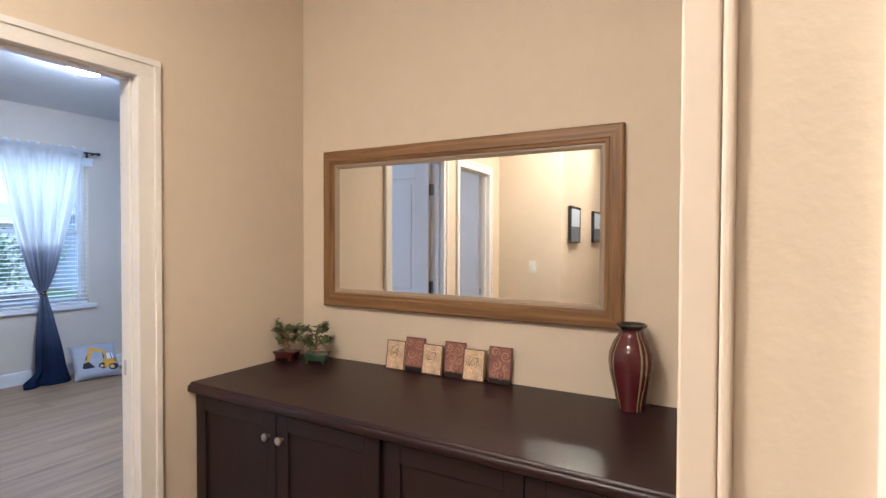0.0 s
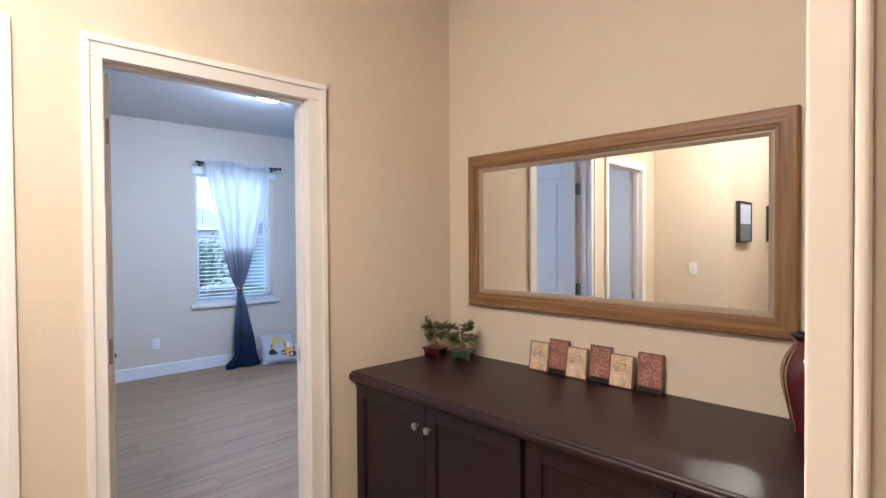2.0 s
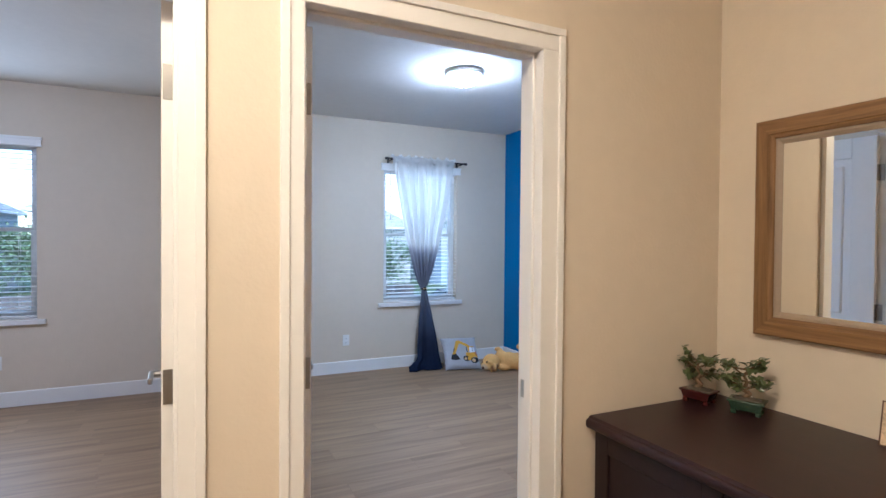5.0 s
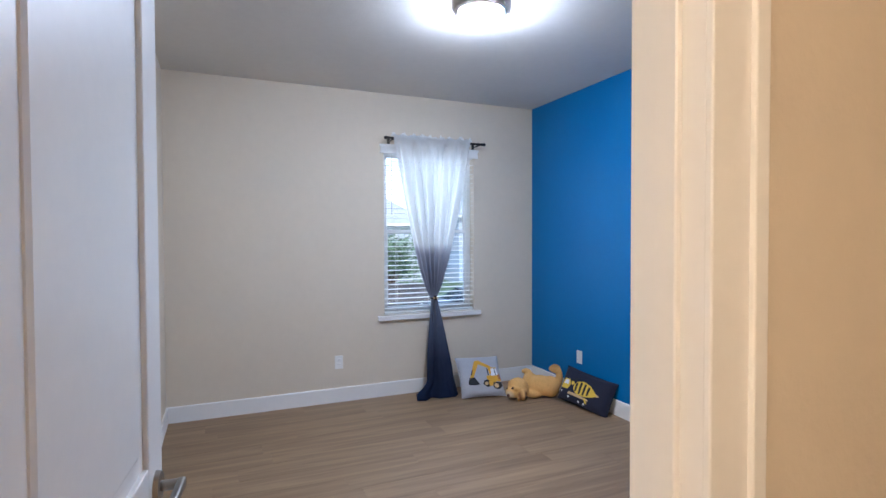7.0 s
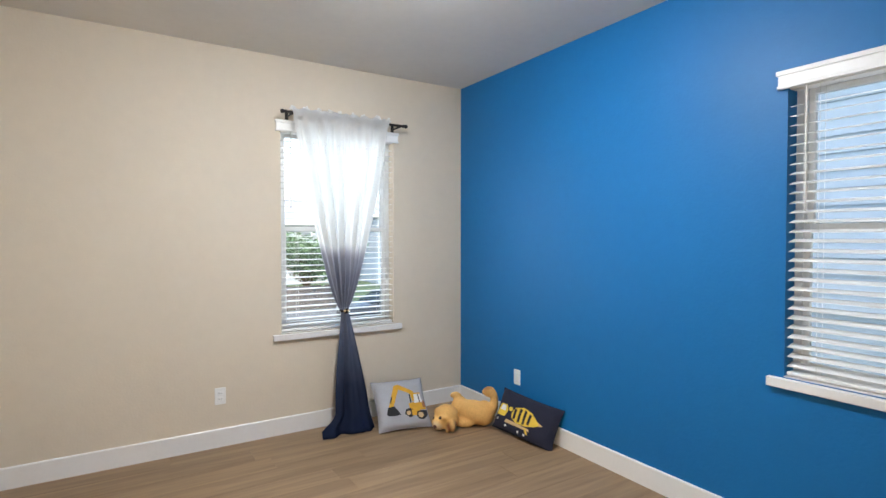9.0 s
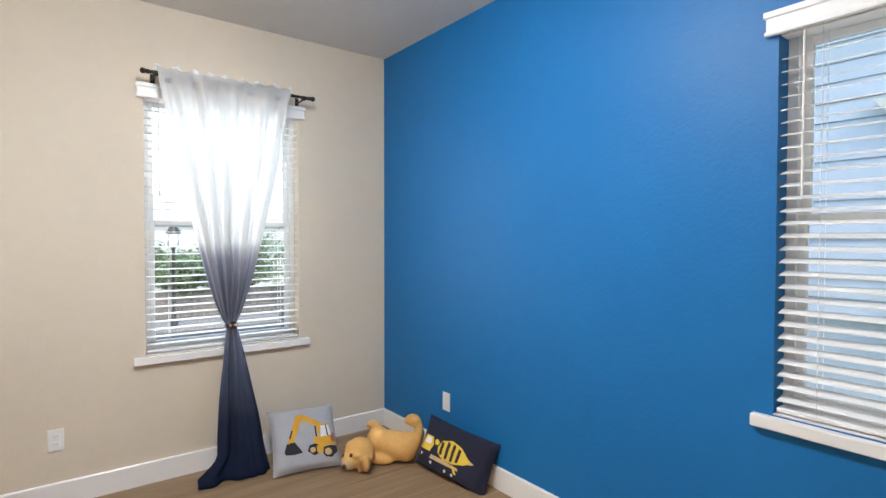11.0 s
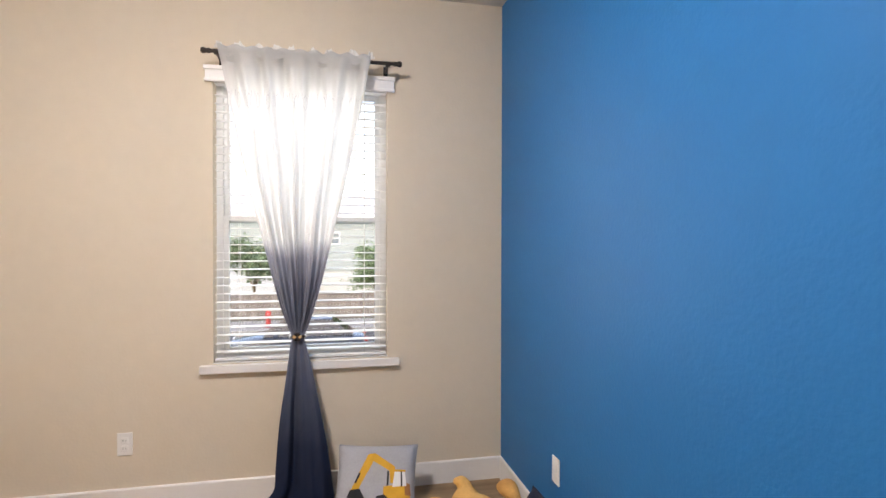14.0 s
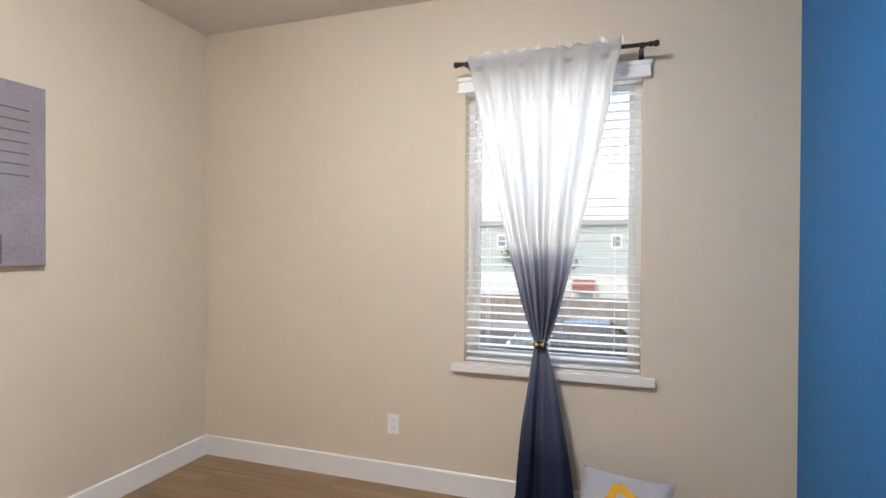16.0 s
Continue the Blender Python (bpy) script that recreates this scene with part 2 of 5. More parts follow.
baseboard(XW, YB - 0.013, XW, YP + 0.013)
baseboard(XR, YB, XW, YB)
baseboard(XW, YP, XR, YP)
baseboard(XR, YB - 0.013, XR, A1 + 0.087)
baseboard(XW, YP - 0.127, XW, YBS)
baseboard(XR, YP - 0.114, XW, YP - 0.114)
baseboard(XH, A1 + 0.087, XH, 2.59)
baseboard(XS, YS - 0.114, XS, YE)
baseboard(XS, YS, XH, YS)


# ---- doors ----
def casing(parent, side, y0, y1, v):
    """Stepped casing round an opening, on the hall side (side 1) or the bedroom side (-1)."""
    x = XH if side > 0 else XR
    w = 0.062
    for name, lo, hi, z0, z1 in (("casing_leg", y0 - w, y0, 0, HEAD), ("casing_leg", y1, y1 + v, 0, HEAD), ("casing_head", y0 - w, y1 + v, HEAD, HEAD + 0.074)):
        bm = bmesh.new()
        head = name == "casing_head"
        box(bm, x, x + side * 0.011, lo, hi, z0, z1)
        if head:
            box(bm, x + side * 0.010, x + side * 0.019, lo, hi, z1 - 0.024, z1)
        else:
            outer = (lo, lo + 0.024) if lo < y0 else (hi - 0.024, hi)
            box(bm, x + side * 0.010, x + side * 0.019, *outer, z0, z1 + 0.074 - 0.024)
        part(name, bevelled(bm, 0.0025), M_WHITE, parent)


def hinge(parent, x, y, z, side):
    bm = bmesh.new()
    box(bm, x - 0.012, x + 0.022, y, y + side * 0.0025, z - 0.045, z + 0.045)
    for k in range(5):
        rod(bm, (x - 0.016, y + side * 0.004, z - 0.045 + 0.018 * k), (x - 0.016, y + side * 0.004, z - 0.0285 + 0.018 * k), 0.007, steps=10)
    part("hinge", bm, M_HINGE, parent, "brushed nickel hinge")


def lever(parent, x, y, z, side, toward):
    bm = bmesh.new()
    rod(bm, (x, y, z), (x, y + side * 0.010, z), 0.032, 0.030, 24)
    rod(bm, (x, y + side * 0.008, z), (x, y + side * 0.05, z), 0.011, steps=14)
    part("rose", bm, M_HINGE, parent, "brushed nickel rose", True)
    bm = bmesh.new()
    box(bm, x - 0.011, x + toward * 0.115, y + side * 0.040, y + side * 0.056, z - 0.011, z + 0.011)
    part("handle", bevelled(bm, 0.005, 3), M_HINGE, parent, "brushed nickel lever handle", True)


def door_leaf(name, hinge_at, turn, label, toward):
    """A two-panel leaf 0.8 m wide, drawn along -x from its hinge and swung by turn; the levers point back to the hinge."""
    w, t = 0.742, 0.035
    door = thing(name, Matrix.Translation(hinge_at) @ pose(0, 0, 0, 0, 0, turn), label, "door", kind="structure")
    bm = bmesh.new()
    st = 0.115
    bars = [(0, st), (w - st, w)]
    rails = [(0.008, 0.23), (0.86, 0.99), (1.92, 2.035)]
    for a, b in bars:
        box(bm, -b, -a, 0, t * toward, 0.008, 2.035)
    for a, b in rails:
        box(bm, -(w - st), -st, 0, t * toward, a, b)
    part("leaf_frame", bevelled(bm, 0.002, 1), M_WHITE, door)
    for lo, hi in ((0.23, 0.86), (0.99, 1.92)):
        bm = bmesh.new()
        box(bm, -(w - st), -st, 0.010 * toward, (t - 0.010) * toward, lo, hi)
        part("panel", bm, M_WHITE, door)
        bm = bmesh.new()
        box(bm, -(w - st - 0.035), -st - 0.035, 0.004 * toward, (t - 0.004) * toward, lo + 0.035, hi - 0.035)
        part("raised_panel", bevelled(bm, 0.012, 2), M_WHITE, door)
    for z in (0.24, 1.05, 1.83):
        hinge(door, 0.006, 0.0, z, -toward)
        part("hinge_plate", block(0.0, 0.0018, 0.003 * toward, 0.031 * toward, z - 0.045, z + 0.045, 0), M_HINGE, door, "brushed nickel hinge plate")
    lever(door, -(w - 0.06), t * toward, 0.93, toward, 1)
    lever(door, -(w - 0.06), 0, 0.93, -toward, 1)
    return door


def doorway(name, y0, y1, hinge_south, label, v):
    way = thing(name, pose(XH, (y0 + y1) / 2, 0), label, "doorway", kind="structure")
    way.matrix_world = Matrix()
    for lo, hi in ((y0 - 0.015, y0), (y1, y1 + 0.015)):
        part("jamb", block(XR - 0.002, XH + 0.002, lo, hi, 0, HEAD, 0.001, 1), M_WHITE, way)
    part("head_jamb", block(XR - 0.002, XH + 0.002, y0 - 0.015, y1 + 0.015, HEAD, HEAD + 0.015, 0.001, 1), M_WHITE, way)
    for lo, hi in ((y0, y0 + 0.011), (y1 - 0.011, y1)):
        part("door_stop", block(XR + 0.040, XR + 0.075, lo, hi, 0, HEAD, 0.002, 1), M_WHITE, way)
    part("door_stop", block(XR + 0.040, XR + 0.075, y0 + 0.011, y1 - 0.011, HEAD - 0.011, HEAD, 0.002, 1), M_WHITE, way)
    casing(way, 1, y0, y1, v)
    casing(way, -1, y0, y1, v)
    y = y1 if hinge_south else y0
    s = -1 if hinge_south else 1
    bm = bmesh.new()
    box(bm, XR + 0.008, XR + 0.034, y, y + s * 0.002, 0.90, 0.96)
    part("strike_plate", bm, M_NICKEL, way, "brushed nickel strike plate")
    return way


doorway("door_1", A0, A1, True, "white painted cased doorway to the blue-walled bedroom", 0.085)
doorway("door_2", B0, B1, False, "white painted cased doorway to the second bedroom", 0.062)
door_leaf("door_3", (XR - 0.006, A0 + 0.006, 0), -6, "white two-panel bedroom door standing open", 1)
door_leaf("door_4", (XR - 0.006, B1 - 0.006, 0), 2, "white two-panel door standing open in second bedroom", -1)

# stub wall trim: a rounded corner strip and the casing of the next opening
stub = thing("trim", Matrix(), "white painted trim on the stub wall end", "trim", kind="structure")
part("corner_strip", block(XN - 0.006, XN + 0.016, YN - 0.005, YN, 0, CEIL - 0.002, 0.0022, 3), M_CORNER, stub)
part("corner_bead", block(XN + 0.0165, XN + 0.024, YN - 0.006, YN, 0, CEIL - 0.002, 0.0028, 3), M_CORNER, stub)
part("casing_leg", block(XN + 0.092, XN + 0.13, YN - 0.012, YN + 0.07, 0, 2.12, 0.005, 3), M_WHITE, stub)


# ---- windows ----
def oriented(axis, c):
    """A frame in which u runs along the wall, w into the room and z up."""
    if axis == "x":
        return Matrix.Translation((c, 0, 0)) @ Matrix(((0, 1, 0, 0), (1, 0, 0, 0), (0, 0, 1, 0), (0, 0, 0, 1)))
    return Matrix.Translation((0, c, 0)) @ Matrix(((1, 0, 0, 0), (0, -1, 0, 0), (0, 0, 1, 0), (0, 0, 0, 1)))


def window(name, axis, c, o, label, lining=M_BEIGE):
    """A white vinyl single-hung window: u along the wall, w from the wall face into the room (negative: in the reveal)."""
    u0, u1, z0, z1 = o
    win = thing(name, Matrix(), label, "window", kind="structure")
    m = oriented(axis, c)

    def put(pname, boxes, mat, parent=win, width=0.003):
        bm = bmesh.new()
        for b in boxes:
            box(bm, *b)
        if width:
            bevelled(bm, width, 1)
        bmesh.ops.transform(bm, matrix=m, verts=bm.verts[:])
        return part(pname, bm, mat, parent)

    rail, f = (z0 + z1) / 2 + 0.005, 0.038
    put("window_frame", [(u0, u0 + f, -0.15, -0.085, z0, z1), (u1 - f, u1, -0.15, -0.085, z0, z1), (u0 + f, u1 - f, -0.15, -0.085, z0, z0 + f), (u0 + f, u1 - f, -0.15, -0.085, z1 - f, z1)], M_VINYL)
    s = 0.028
    for pname, lo, hi, w0, w1 in (("lower_sash", z0 + f, rail + 0.018, -0.118, -0.09), ("upper_sash", rail - 0.018, z1 - f, -0.148, -0.120)):
        sash = put(pname, [(u0 + f, u0 + f + s, w0, w1, lo, hi), (u1 - f - s, u1 - f, w0, w1, lo, hi), (u0 + f + s, u1 - f - s, w0, w1, lo, lo + s), (u0 + f + s, u1 - f - s, w0, w1, hi - s, hi)], M_VINYL)
        pane = put("pane", [(u0 + f + s - 0.004, u1 - f - s + 0.004, (w0 + w1) / 2 - 0.003, (w0 + w1) / 2 + 0.003, lo + s - 0.004, hi - s + 0.004)], M_GLASS, sash, 0)
        pane.visible_shadow = False
    put("window_sill", [(u0 - 0.06, u1 + 0.06, 0.0, 0.032, z0 - 0.046, z0 - 0.003), (u0, u1, -0.085, 0.0, z0, z0 + 0.006)], M_WHITE, win, 0.004)
    put("reveal_lining", [(u0, u0 + 0.004, -0.085, 0.0, z0 + 0.006, z1), (u1 - 0.004, u1, -0.085, 0.0, z0 + 0.006, z1), (u0 + 0.004, u1 - 0.004, -0.085, 0.0, z1 - 0.004, z1)], lining, win, 0)
    return win


def blind(axis, c, o, label, wand_at=0.08, tilt=-2):
    """Two-inch slat blind inside the reveal, with a moulded valance proud of the wall."""
    u0, u1, z0, z1 = o
    b = thing("window_blind", Matrix(), label, "window blind", "slatted window blinds")
    m = oriented(axis, c)

    def put(pname, bm, mat, parent=b, lab=""):
        bmesh.ops.transform(bm, matrix=m, verts=bm.verts[:])
        return part(pname, bm, mat, parent, lab)

    bm = bmesh.new()
    box(bm, u0 - 0.03, u1 + 0.03, 0.006, 0.022, z1 - 0.045, z1 + 0.03)
    box(bm, u0 - 0.036, u1 + 0.036, 0.005, 0.03, z1 + 0.012, z1 + 0.034)
    box(bm, u0 - 0.034, u1 + 0.034, 0.005, 0.026, z1 - 0.047, z1 - 0.032)
    put("valance", bevelled(bm, 0.003, 2), M_SLAT)
    put("head_rail", block(u0 + 0.008, u1 - 0.008, -0.058, -0.004, z1 - 0.05, z1 - 0.008, 0.002, 1), M_SLAT)
    put("bottom_rail", block(u0 + 0.01, u1 - 0.01, -0.056, -0.008, z0 + 0.012, z0 + 0.028, 0.004, 2), M_SLAT)
    n = int((z1 - 0.09 - z0 - 0.05) / 0.0435)
    me = None
    for k in range(n + 1):
        z = z0 + 0.058 + 0.0435 * k
        if me is None:
            bm = bmesh.new()
            box(bm, u0 + 0.012, u1 - 0.012, -0.025, 0.025, -0.0015, 0.0015)
            bmesh.ops.rotate(bm, verts=bm.verts[:], cent=(0, 0, 0), matrix=Matrix.Rotation(radians(tilt), 3, "X"))
            first = put("slat", bm, M_SLAT)
            me = first.data
            first.location = m.to_3x3() @ Vector((0, -0.031, z))
        else:
            s = new("slat", me)
            s.parent, s.location = b, m.to_3x3() @ Vector((0, -0.031, z))
    for u in (u0 + 0.13, (u0 + u1) / 2, u1 - 0.13):
        bm = bmesh.new()
        for w in (-0.0575, -0.0045):
            rod(bm, (u, w, z0 + 0.02), (u, w, z1 - 0.04), 0.0012, steps=5)
        put("ladder_cord", bm, M_CORD)
    bm = bmesh.new()
    rod(bm, (u0 + wand_at, 0.002, z1 - 0.60), (u0 + wand_at, 0.000, z1 - 0.05), 0.0045, steps=8)
    put("wand", bm, M_CORD)
    return b


window("window_1", "x", XW, W1, "white vinyl single-hung bedroom window")
window("window_2", "y", YB, W2, "white vinyl single-hung window in blue wall", M_BLUE)
window("window_3", "x", XW, W3, "white vinyl single-hung window of second bedroom")
blind("x", XW, W1, "white slatted blind, slats open, behind the ombre curtain")
blind("y", YB, W2, "white slatted blind, slats open, in the blue wall", tilt=-15)
blind("x", XW, W3, "white slatted blind, slats open, in second bedroom")


# ---- hall things ----
def base_cabinet(x0, x1):
    """A two-door espresso base unit with recessed-panel doors and round knobs."""
    yb, yf, top = YM - 0.004, 2.595, 0.795
    cab = thing("base_cabinet", pose((x0 + x1) / 2, (yb + yf) / 2, 0), "dark espresso wooden base cabinet with two closed doors", "cabinet", "built-in base cabinets")
    inv = Matrix.Translation((-(x0 + x1) / 2, -(yb + yf) / 2, 0))

    def put(name, bm, mat, parent=cab, lab="", smooth=False):
        bmesh.ops.transform(bm, matrix=inv, verts=bm.verts[:])
        return part(name, bm, mat, parent, lab, smooth)

    bm = bmesh.new()
    box(bm, x0 + 0.001, x1 - 0.001, yf, yb, 0.10, top)
    box(bm, x0 + 0.001, x1 - 0.001, yf + 0.07, yb, 0, 0.10)
    put("body", bm, M_ESPRESSO_V)
    mid = (x0 + x1) / 2
    for a, b, kx in ((x0 + 0.012, mid - 0.002, mid - 0.036), (mid + 0.002, x1 - 0.012, mid + 0.036)):
        bm = bmesh.new()
        z0, z1, r = 0.115, top - 0.012, 0.06
        box(bm, a, a + r, yf - 0.021, yf - 0.001, z0, z1)
        box(bm, b - r, b, yf - 0.021, yf - 0.001, z0, z1)
        box(bm, a + r, b - r, yf - 0.021, yf - 0.001, z0, z0 + r)
        box(bm, a + r, b - r, yf - 0.021, yf - 0.001, z1 - r, z1)
        door = put("door", bevelled(bm, 0.0025, 2), M_ESPRESSO_V)
        put("panel", block(a + r - 0.003, b - r + 0.003, yf - 0.012, yf - 0.001, z0 + r - 0.003, z1 - r + 0.003, 0), M_ESPRESSO_V, door)
        bm = lathe([(0.006, 0), (0.0055, 0.010), (0.008, 0.013), (0.0145, 0.017), (0.016, 0.022), (0.0145, 0.027), (0.008, 0.030), (0.002, 0.031)], 20)
        bmesh.ops.transform(bm, matrix=Matrix.Translation((kx, yf - 0.021, 0.695)) @ Matrix.Rotation(radians(90), 4, "X"), verts=bm.verts[:])
        put("knob", bm, M_NICKEL, door, "satin nickel knob", True)
    return cab


XC = (XH + 0.003 + XN - 0.003) / 2
base_cabinet(XH + 0.003, XC)
base_cabinet(XC, XN - 0.003)
top = thing("worktop", Matrix(), "dark espresso wooden worktop with moulded edge on the cabinets", "worktop")
bm = bmesh.new()
xa, xb, skew = XH + 0.003, XN - 0.003, (XN - XH) * math.tan(radians(1.6))
lower = [bm.verts.new(p) for p in ((xa, 2.562, 0.797), (xb, 2.562, 0.797), (xb, YM + skew - 0.004, 0.797), (xa, YM - 0.003, 0.797))]
upper = [bm.verts.new((v.co.x, v.co.y, 0.836)) for v in lower]
for k in range(4):
    bm.faces.new((lower[k], lower[(k + 1) % 4], upper[(k + 1) % 4], upper[k]))
bm.faces.new(upper), bm.faces.new(lower[::-1])
part("slab", bm, M_ESPRESSO, top)
bm = bmesh.new()
outline = [(2.580, 0.7965), (2.548, 0.7965), (2.543, 0.804), (2.543, 0.818), (2.546, 0.824), (2.551, 0.827), (2.555, 0.828), (2.557, 0.833), (2.5618, 0.8358)]
ends = [[bm.verts.new((x, y, z)) for y, z in outline] for x in (xa, xb)]
for k in range(len(outline)):
    q = (k + 1) % len(outline)
    bm.faces.new((ends[0][k], ends[0][q], ends[1][q], ends[1][k]))
bm.faces.new(ends[0]), bm.faces.new(ends[1][::-1])
part("front_moulding", bm, M_ESPRESSO, top, "", True)


def framed_mirror():
    x0, x1, z0, z1, w = -2.440, -0.995, 1.102, 1.868, 0.068
    mir = thing("wall_mirror_framed", SKEW @ pose((x0 + x1) / 2, YM, (z0 + z1) / 2), "wide mirror in knotty oak frame hung over the cabinets", "mirror")
    cx, cz = (x0 + x1) / 2, (z0 + z1) / 2
    ax, az = (x1 - x0) / 2, (z1 - z0) / 2

    def mitred(name, mat, corners, profile):
        """One mitred side: profile of (inset, depth) pairs swept between two frame corners."""
        bm = bmesh.new()
        rows = []
        for (sx, sz) in corners:
            rows.append([bm.verts.new((sx * (ax - i), -d, sz * (az - i))) for i, d in profile])
        k = len(profile)
        for j in range(k):
            bm.faces.new((rows[0][j], rows[0][(j + 1) % k], rows[1][(j + 1) % k], rows[1][j]))
        bm.faces.new(rows[0]), bm.faces.new(rows[1][::-1])
        part(name, bm, mat, mir)

    outer = [(0, 0.002), (0, 0.026), (0.006, 0.032), (0.050, 0.034), (0.054, 0.028), (0.066, 0.026), (w, 0.022), (w, 0.002)]
    inner = [(w, 0.003), (w, 0.020), (w + 0.008, 0.020), (w + 0.020, 0.012), (w + 0.020, 0.003)]
    sides = (((-1, 1), (1, 1)), ((-1, -1), (1, -1)), ((-1, -1), (-1, 1)), ((1, -1), (1, 1)))
    for k, c in enumerate(sides):
        mitred("frame_rail" if k < 2 else "frame_stile", M_FRAME_H if k < 2 else M_FRAME_V, c, outer)
        mitred("fillet", M_FILLET, c, inner)
    i = w + 0.018
    bm = bmesh.new()
    box(bm, -(ax - i), ax - i, -0.010, -0.004, -(az - i), az - i)
    part("mirror_glass", bm, M_MIRROR, mir, "clear silvered mirror glass")
    return mir


framed_mirror()

# ---- more materials ----
def ombre():
    """Sheer cotton dyed from white through grey to navy towards the hem."""
    m = bpy.data.materials.new("ombre sheer fabric")
    m.use_nodes = True
    n, l = m.node_tree.nodes, m.node_tree.links
    n.clear()
    out, mix = n.new("ShaderNodeOutputMaterial"), n.new("ShaderNodeMixShader")
    dif, tra = n.new("ShaderNodeBsdfDiffuse"), n.new("ShaderNodeBsdfTranslucent")
    at, sep, rng, cr = n.new("ShaderNodeTexCoord"), n.new("ShaderNodeSeparateXYZ"), n.new("ShaderNodeMapRange"), n.new("ShaderNodeValToRGB")
    no, ad = n.new("ShaderNodeTexNoise"), n.new("ShaderNodeMath")
    no.inputs["Scale"].default_value = 9.0
    ad.operation = "MULTIPLY_ADD"
    ad.inputs[1].default_value = 0.10
    l.new(at.outputs["Object"], sep.inputs[0]), l.new(at.outputs["Object"], no.inputs["Vector"])
    l.new(no.outputs[0], ad.inputs[0]), l.new(sep.outputs[2], ad.inputs[2])
    rng.inputs[1].default_value, rng.inputs[2].default_value = 0.05, 2.45
    l.new(ad.outputs[0], rng.inputs[0]), l.new(rng.outputs[0], cr.inputs[0])
    e = cr.color_ramp.elements
    e[0].position, e[0].color = 0.0, (0.012, 0.018, 0.040, 1)
    e[1].position, e[1].color = 1.0, (0.86, 0.86, 0.85, 1)
    for p, c in ((0.14, (0.028, 0.036, 0.063)), (0.26, (0.085, 0.100, 0.145)), (0.36, (0.18, 0.195, 0.25)), (0.47, (0.30, 0.31, 0.37)), (0.535, (0.46, 0.46, 0.51)), (0.575, (0.82, 0.82, 0.81))):
        k = e.new(p)
        k.color = (*c, 1)
    weave, bu = n.new("ShaderNodeTexNoise"), n.new("ShaderNodeBump")
    weave.inputs["Scale"].default_value = 420
    bu.inputs["Strength"].default_value, bu.inputs["Distance"].default_value = 0.25, 0.001
    l.new(weave.outputs[0], bu.inputs["Height"])
    for s in (dif, tra):
        l.new(cr.outputs[0], s.inputs[0]), l.new(bu.outputs[0], s.inputs["Normal"])
    sheer = n.new("ShaderNodeMapRange")
    sheer.inputs[1].default_value, sheer.inputs[2].default_value = 0.3, 0.66
    sheer.inputs[3].default_value, sheer.inputs[4].default_value = 0.15, 0.68
    l.new(rng.outputs[0], sheer.inputs[0]), l.new(sheer.outputs[0], mix.inputs[0])
    l.new(dif.outputs[0], mix.inputs[1]), l.new(tra.outputs[0], mix.inputs[2])
    airy, clear, holes = n.new("ShaderNodeMixShader"), n.new("ShaderNodeBsdfTransparent"), n.new("ShaderNodeMapRange")
    holes.inputs[1].default_value, holes.inputs[2].default_value = 0.4, 0.7
    holes.inputs[3].default_value, holes.inputs[4].default_value = 0.0, 0.16
    l.new(rng.outputs[0], holes.inputs[0]), l.new(holes.outputs[0], airy.inputs[0])
    l.new(mix.outputs[0], airy.inputs[1]), l.new(clear.outputs[0], airy.inputs[2])
    l.new(airy.outputs[0], out.inputs[0])
    return m


M_OMBRE = ombre()
M_TAPE = material("white curtain tape", (0.80, 0.79, 0.75), 0.9, 0.03, 30.0)
M_GREYCLOTH = material("grey linen", (0.37, 0.37, 0.39), 0.95, 0.08, 12.0, 0.4, 350)
M_NAVYCLOTH = material("navy cotton", (0.012, 0.014, 0.032), 0.95, 0.12, 12.0, 0.4, 300)
M_YELLOW = material("yellow print", (0.62, 0.32, 0.03), 0.9, 0.12, 25.0)
M_BEE = material("lemon print", (0.72, 0.50, 0.06), 0.9, 0.08, 25.0)
M_BLACKPRINT = material("black print", (0.018, 0.018, 0.02), 0.9, 0.2, 25.0)
M_WHITEPRINT = material("white print", (0.70, 0.70, 0.70), 0.9, 0.04, 25.0)
M_RUST = material("rust print", (0.34, 0.14, 0.05), 0.9, 0.12, 25.0)
M_TANPRINT = material("tan print", (0.55, 0.38, 0.20), 0.9, 0.1, 25.0)
M_PLUSH = material("tan plush", (0.74, 0.42, 0.14), 1.0, 0.14, 9.0, 0.9, 210)


def dyed(m, spots):
    """Dyes round patches of a cloth: place in the object, radius and colour of each."""
    n, l = m.node_tree.nodes, m.node_tree.links
    at, b = n["Texture Coordinate"], n["Principled BSDF"]
    colour = b.inputs["Base Color"].links[0].from_socket
    for place, radius, shade in spots:
        far, edge, mix = n.new("ShaderNodeVectorMath"), n.new("ShaderNodeMapRange"), n.new("ShaderNodeMix")
        far.operation, mix.data_type = "DISTANCE", "RGBA"
        far.inputs[1].default_value = place
        edge.inputs[1].default_value, edge.inputs[2].default_value = radius * 0.75, radius * 1.15
        edge.inputs[3].default_value, edge.inputs[4].default_value = 1.0, 0.0
        mix.inputs[7].default_value = (*shade, 1)
        l.new(at.outputs["Object"], far.inputs[0]), l.new(far.outputs["Value"], edge.inputs[0])
        l.new(edge.outputs[0], mix.inputs[0]), l.new(colour, mix.inputs[6])
        colour = mix.outputs[2]
    l.new(colour, b.inputs["Base Color"])


